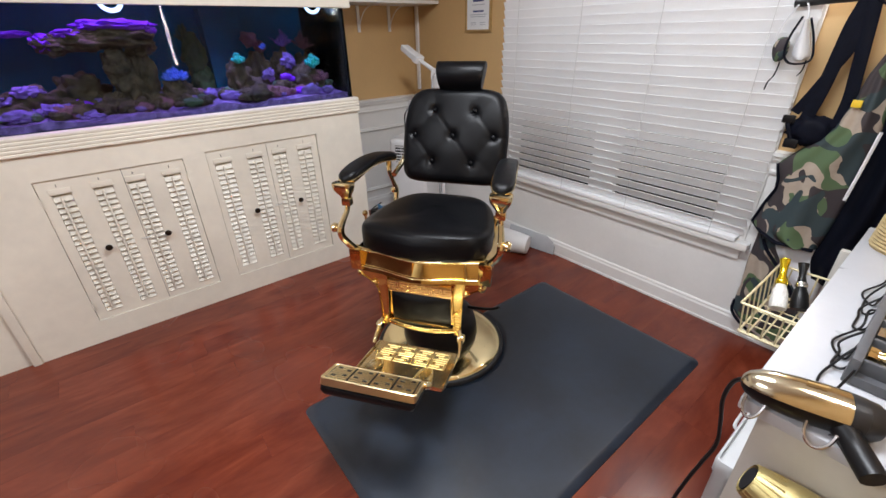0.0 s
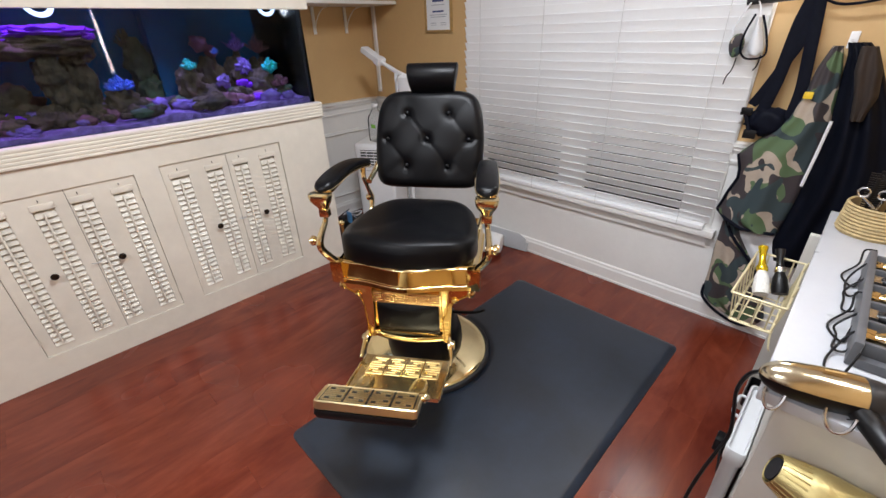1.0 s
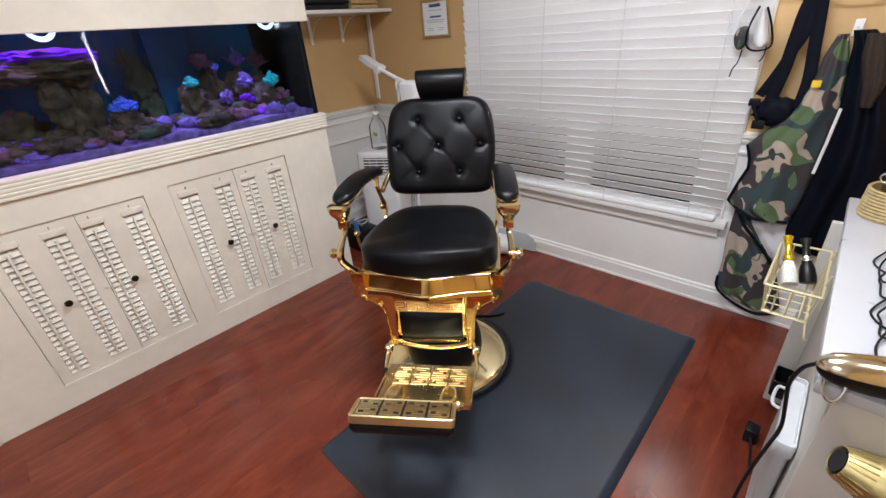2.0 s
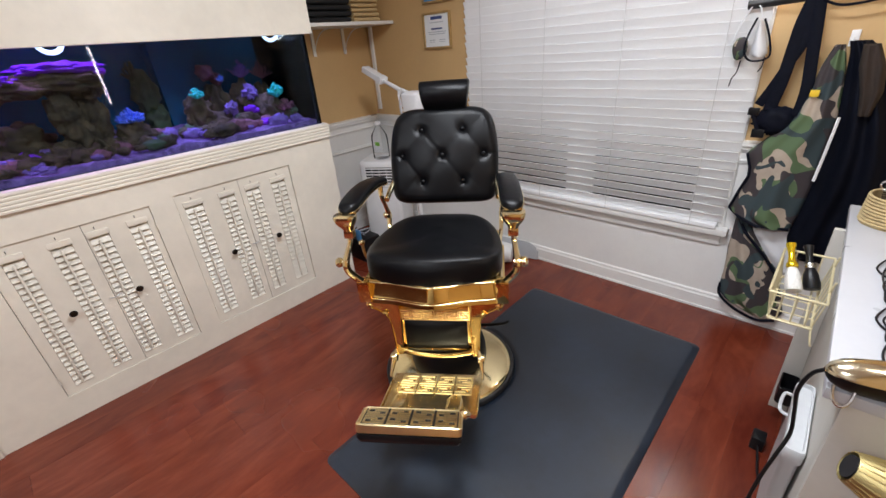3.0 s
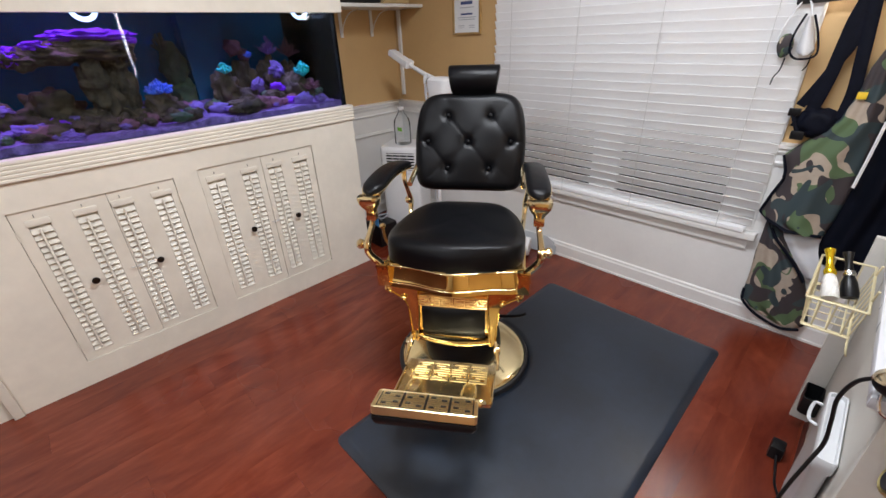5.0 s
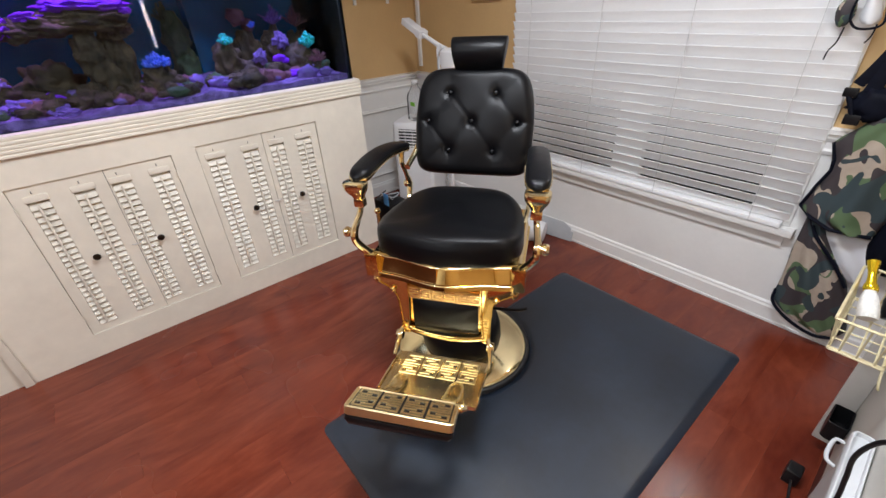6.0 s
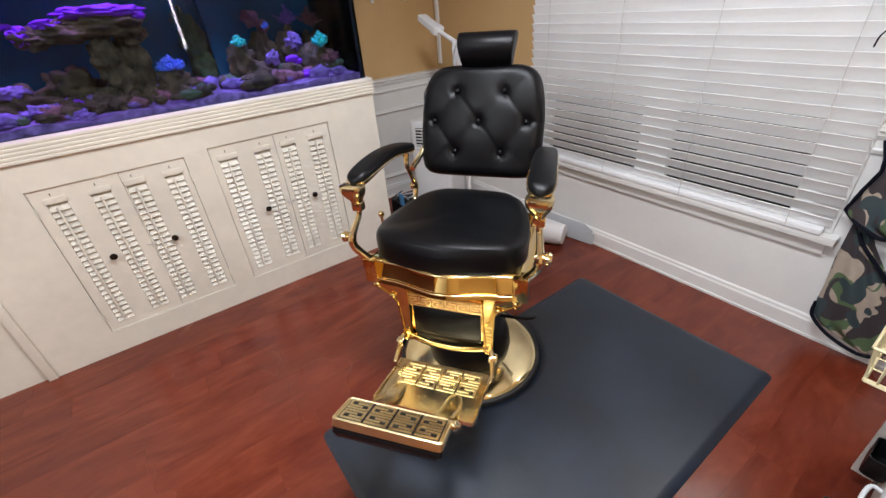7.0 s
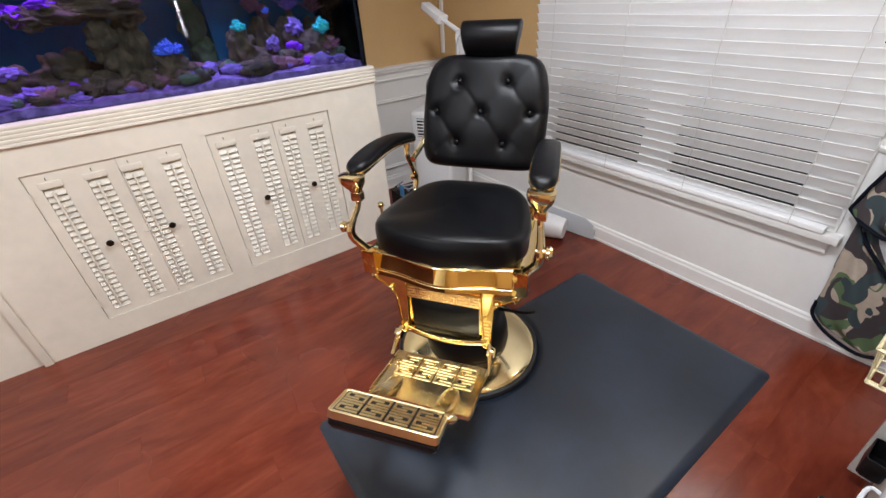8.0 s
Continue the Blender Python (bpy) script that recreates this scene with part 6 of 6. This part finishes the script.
holder = thing("wire_dryer_holder", 0.40, 1.1, 0.78, "silver wire dryer holder on the cart corner", "holder")
for k, (x, y, z, r) in enumerate(((0.375, 1.100, 0.822, 0.012), (0.455, 1.112, 0.823, 0.016))):
    pts = [(x + r * math.cos(a) * 1.1, y - 0.004 + 0.02 * math.sin(a), z + 0.012 - 0.022 * abs(math.sin(a))) for a in (2 * math.pi * q / 20 for q in range(21))]
    tubepart("ring", pts, 0.0025, M_SILVER, holder, "", 6)
d2 = thing("hair_dryer", 0.46, 1.04, 0.68, "small gold hair dryer hanging on the cart end", "hair dryer")
EM = Matrix.Translation((0.410, 1.046, 0.728)) @ pose(0, 0, 0, 0, 0, 8) @ pose(0, 0, 0, 0, 108, 0) @ Matrix.Diagonal((1.22, 1.22, 1.15, 1))
bm = bmesh.new()
lathe(bm, [(0.0, 0.012), (0.018, 0.01), (0.0205, 0.0), (0.023, 0.003), (0.029, 0.03), (0.0305, 0.032), (0.035, 0.05), (0.042, 0.11), (0.04, 0.15), (0.03, 0.172), (0, 0.178)], 36, m=EM)
part("barrel", bm, M_GOLD_O, d2, "brushed olive gold barrel", True)
bm = bmesh.new()
lathe(bm, [(0, 0.0), (0.0165, 0.0), (0.0165, 0.009), (0, 0.0095)], 28, m=EM)
part("nozzle_mouth", bm, M_BLACKM, d2, "dark nozzle opening", True)
for k in range(22):
    a = 2 * math.pi * k / 22
    bm = bmesh.new()
    tube(bm, [EM @ Vector((0.0212 * math.cos(a), 0.0212 * math.sin(a), 0.001)), EM @ Vector((0.0292 * math.cos(a), 0.0292 * math.sin(a), 0.030))], 0.0016, 5)
    part("nozzle_fin", bm, M_GOLD_O, d2, "", True)
tubepart("handle", [EM @ Vector((0.03, 0, 0.12)), EM @ Vector((0.10, 0.01, 0.14)), EM @ Vector((0.17, 0.01, 0.15))], [0.02, 0.018, 0.02], M_GOLD_O, d2, "", 14)
tubepart("hanger", [(0.51, 1.06, 0.70), (0.51, 1.09, 0.70), (0.51, 1.117, 0.70)], 0.004, M_SILVER, d2, "", 6)

# clipper rack with coiled cords
rack = thing("clipper_rack", 0.58, 1.49, KZ, "black clipper rack holding gold and black clippers", "rack")
boxpart("tray", (0.46, 1.27, KZ + 0.0005), (0.72, 1.72, KZ + 0.02), M_RACK, rack, "", 0.004)
boxpart("front_wall", (0.448, 1.27, KZ + 0.001), (0.462, 1.72, KZ + 0.052), M_RACK, rack, "", 0.004)
for k in range(6):
    y = 1.29 + k * 0.083
    boxpart("divider", (0.462, y - 0.004, KZ + 0.02), (0.70, y + 0.004, KZ + 0.046), M_RACK, rack, "", 0.002)
    q = 0.03 * math.sin(k * 2.3)
    tubepart("cord_loop", spline([(0.46, y + 0.02, KZ + 0.05), (0.446 + q * 0.2, y + 0.03, KZ + 0.04), (0.432 - q * 0.3, y + 0.006, KZ + 0.012), (0.424 + q * 0.3, y - 0.04 + q, KZ + 0.0045), (0.434 - q * 0.2, y - 0.09 + q, KZ + 0.0045), (0.448, y - 0.075, KZ + 0.012), (0.458, y - 0.05, KZ + 0.05)], 6), 0.0022, M_BLACK, rack, "black cord", 7)
for k in range(5):
    y = 1.331 + k * 0.083
    c = thing("hair_clipper", 0.57, y, KZ + 0.02, "gold and black hair clipper lying in the rack", "clipper", group="hair clippers")
    bm = bmesh.new()
    rows = []
    for x, w, h in ((0.475, 0.012, 0.008), (0.49, 0.019, 0.014), (0.53, 0.021, 0.017), (0.58, 0.018, 0.016), (0.63, 0.019, 0.017), (0.65, 0.012, 0.01)):
        rows.append([Vector((x, y + w * math.cos(a), KZ + 0.038 + h * math.sin(a))) for a in (2 * math.pi * q / 14 for q in range(14))])
    vs = skin(bm, rows)
    bm.faces.new(vs[0])
    bm.faces.new(vs[-1])
    part("casing", bm, M_GOLD if k % 2 == 0 else M_BLACK, c, "", True)
    boxpart("blade", (0.4635, y - 0.018, KZ + 0.034), (0.477, y + 0.018, KZ + 0.042), M_SILVER if k % 2 else M_GOLD, c, "", 0.001)
    boxpart("switch", (0.55, y - 0.005, KZ + 0.052), (0.575, y + 0.005, KZ + 0.057), M_BLACK, c, "", 0.001)

# rope basket with combs
rb = thing("rope_basket", 0.452, 1.985, KZ, "round woven rope basket full of combs and scissors", "basket")
bm = bmesh.new()
prof = []
for k in range(9):
    z = KZ + 0.004 + k * 0.0092
    prof += [(0.078 - 0.0006 * k, z), (0.0815 - 0.0006 * k, z + 0.0046), (0.078 - 0.0006 * k, z + 0.009)]
lathe(bm, [(0, KZ + 0.001), (0.078, KZ + 0.001)] + prof + [(0.068, KZ + 0.084), (0.066, KZ + 0.02), (0, KZ + 0.018)], 36, m=Matrix.Translation((0.452, 1.985, 0)))
part("wall_coil", bm, M_ROPE, rb, "", True, angle=25)
rg = random.Random(3)
for k in range(6):
    cmb = thing("comb", 0.452, 1.985, KZ + 0.02, "black barber comb standing in the rope basket", "comb", group="combs")
    x, y = 0.452 + rg.uniform(-0.03, 0.03), 1.985 + rg.uniform(-0.03, 0.03)
    m = pose(x, y, KZ + 0.02, rg.uniform(-8, 8), rg.uniform(-10, 10), rg.uniform(0, 180))
    bm = bmesh.new()
    box(bm, (-0.016, -0.002, 0), (-0.008, 0.002, 0.15))
    for q in range(22):
        box(bm, (-0.008, -0.0015, 0.004 + q * 0.0064), (0.014, 0.0015, 0.0075 + q * 0.0064))
    part("blade", bm, M_BLACK, cmb, "", False, m)
sc = thing("scissors", 0.44, 1.95, KZ + 0.03, "silver barber scissors resting in the rope basket", "scissors")
for s in (-1, 1):
    tubepart("shank", [(0.43, 1.93, KZ + 0.03), (0.435 + 0.004 * s, 1.925, KZ + 0.09), (0.42 + 0.02 * s, 1.915, KZ + 0.12)], [0.004, 0.004, 0.003], M_SILVER, sc, "", 6)
    tubepart("finger_ring", [(0.42 + 0.02 * s + 0.012 * math.cos(a), 1.912, KZ + 0.131 + 0.012 * math.sin(a)) for a in (2 * math.pi * q / 14 for q in range(15))], 0.0028, M_SILVER, sc, "", 6)
bx = boxpart("black_case", (0.55, 1.82, KZ + 0.0005), (0.72, 1.92, KZ + 0.05), M_BLACK, None, "small black case lying on the cart", 0.006, category="case")

# power adapter on the floor
ad = thing("power_adapter", 0.312, 1.76, 0, "black power adapter with its cord on the floor", "adapter")
boxpart("brick", (0.312, 1.735, 0.0005), (0.352, 1.79, 0.055), M_BLACK, ad, "", 0.006)
tubepart("cord", spline([(0.335, 1.735, 0.025), (0.345, 1.69, 0.01), (0.355, 1.63, 0.006), (0.375, 1.58, 0.006)], 6), 0.004, M_BLACK, ad, "", 6)

# ---- floor planks, laid along the aquarium wall ----
bm = bmesh.new()
box(bm, (-0.5, 0, -0.0075), (0.5, 1, 0), 0)
bmesh.ops.recalc_face_normals(bm, faces=bm.faces[:])
plank_mesh = bpy.data.meshes.new("plank")
bm.to_mesh(plank_mesh)
bm.free()
plank_mesh.materials.append(M_FLOOR)
PW, PL = 0.124, 1.2
rg = random.Random(11)
x = XL + PW / 2
while x < XR + PW / 2:
    y = YB - rg.uniform(0, PL)
    while y < YW:
        a, b = max(y, YB), min(y + PL, YW)
        if b - a > 0.05:
            piece("plank", plank_mesh, floor, pose(x, a + 0.0005, rg.uniform(-0.0003, 0.0)) @ Matrix.Diagonal((PW - 0.0003, b - a - 0.0004, 1, 1)))
        y += PL
    x += PW
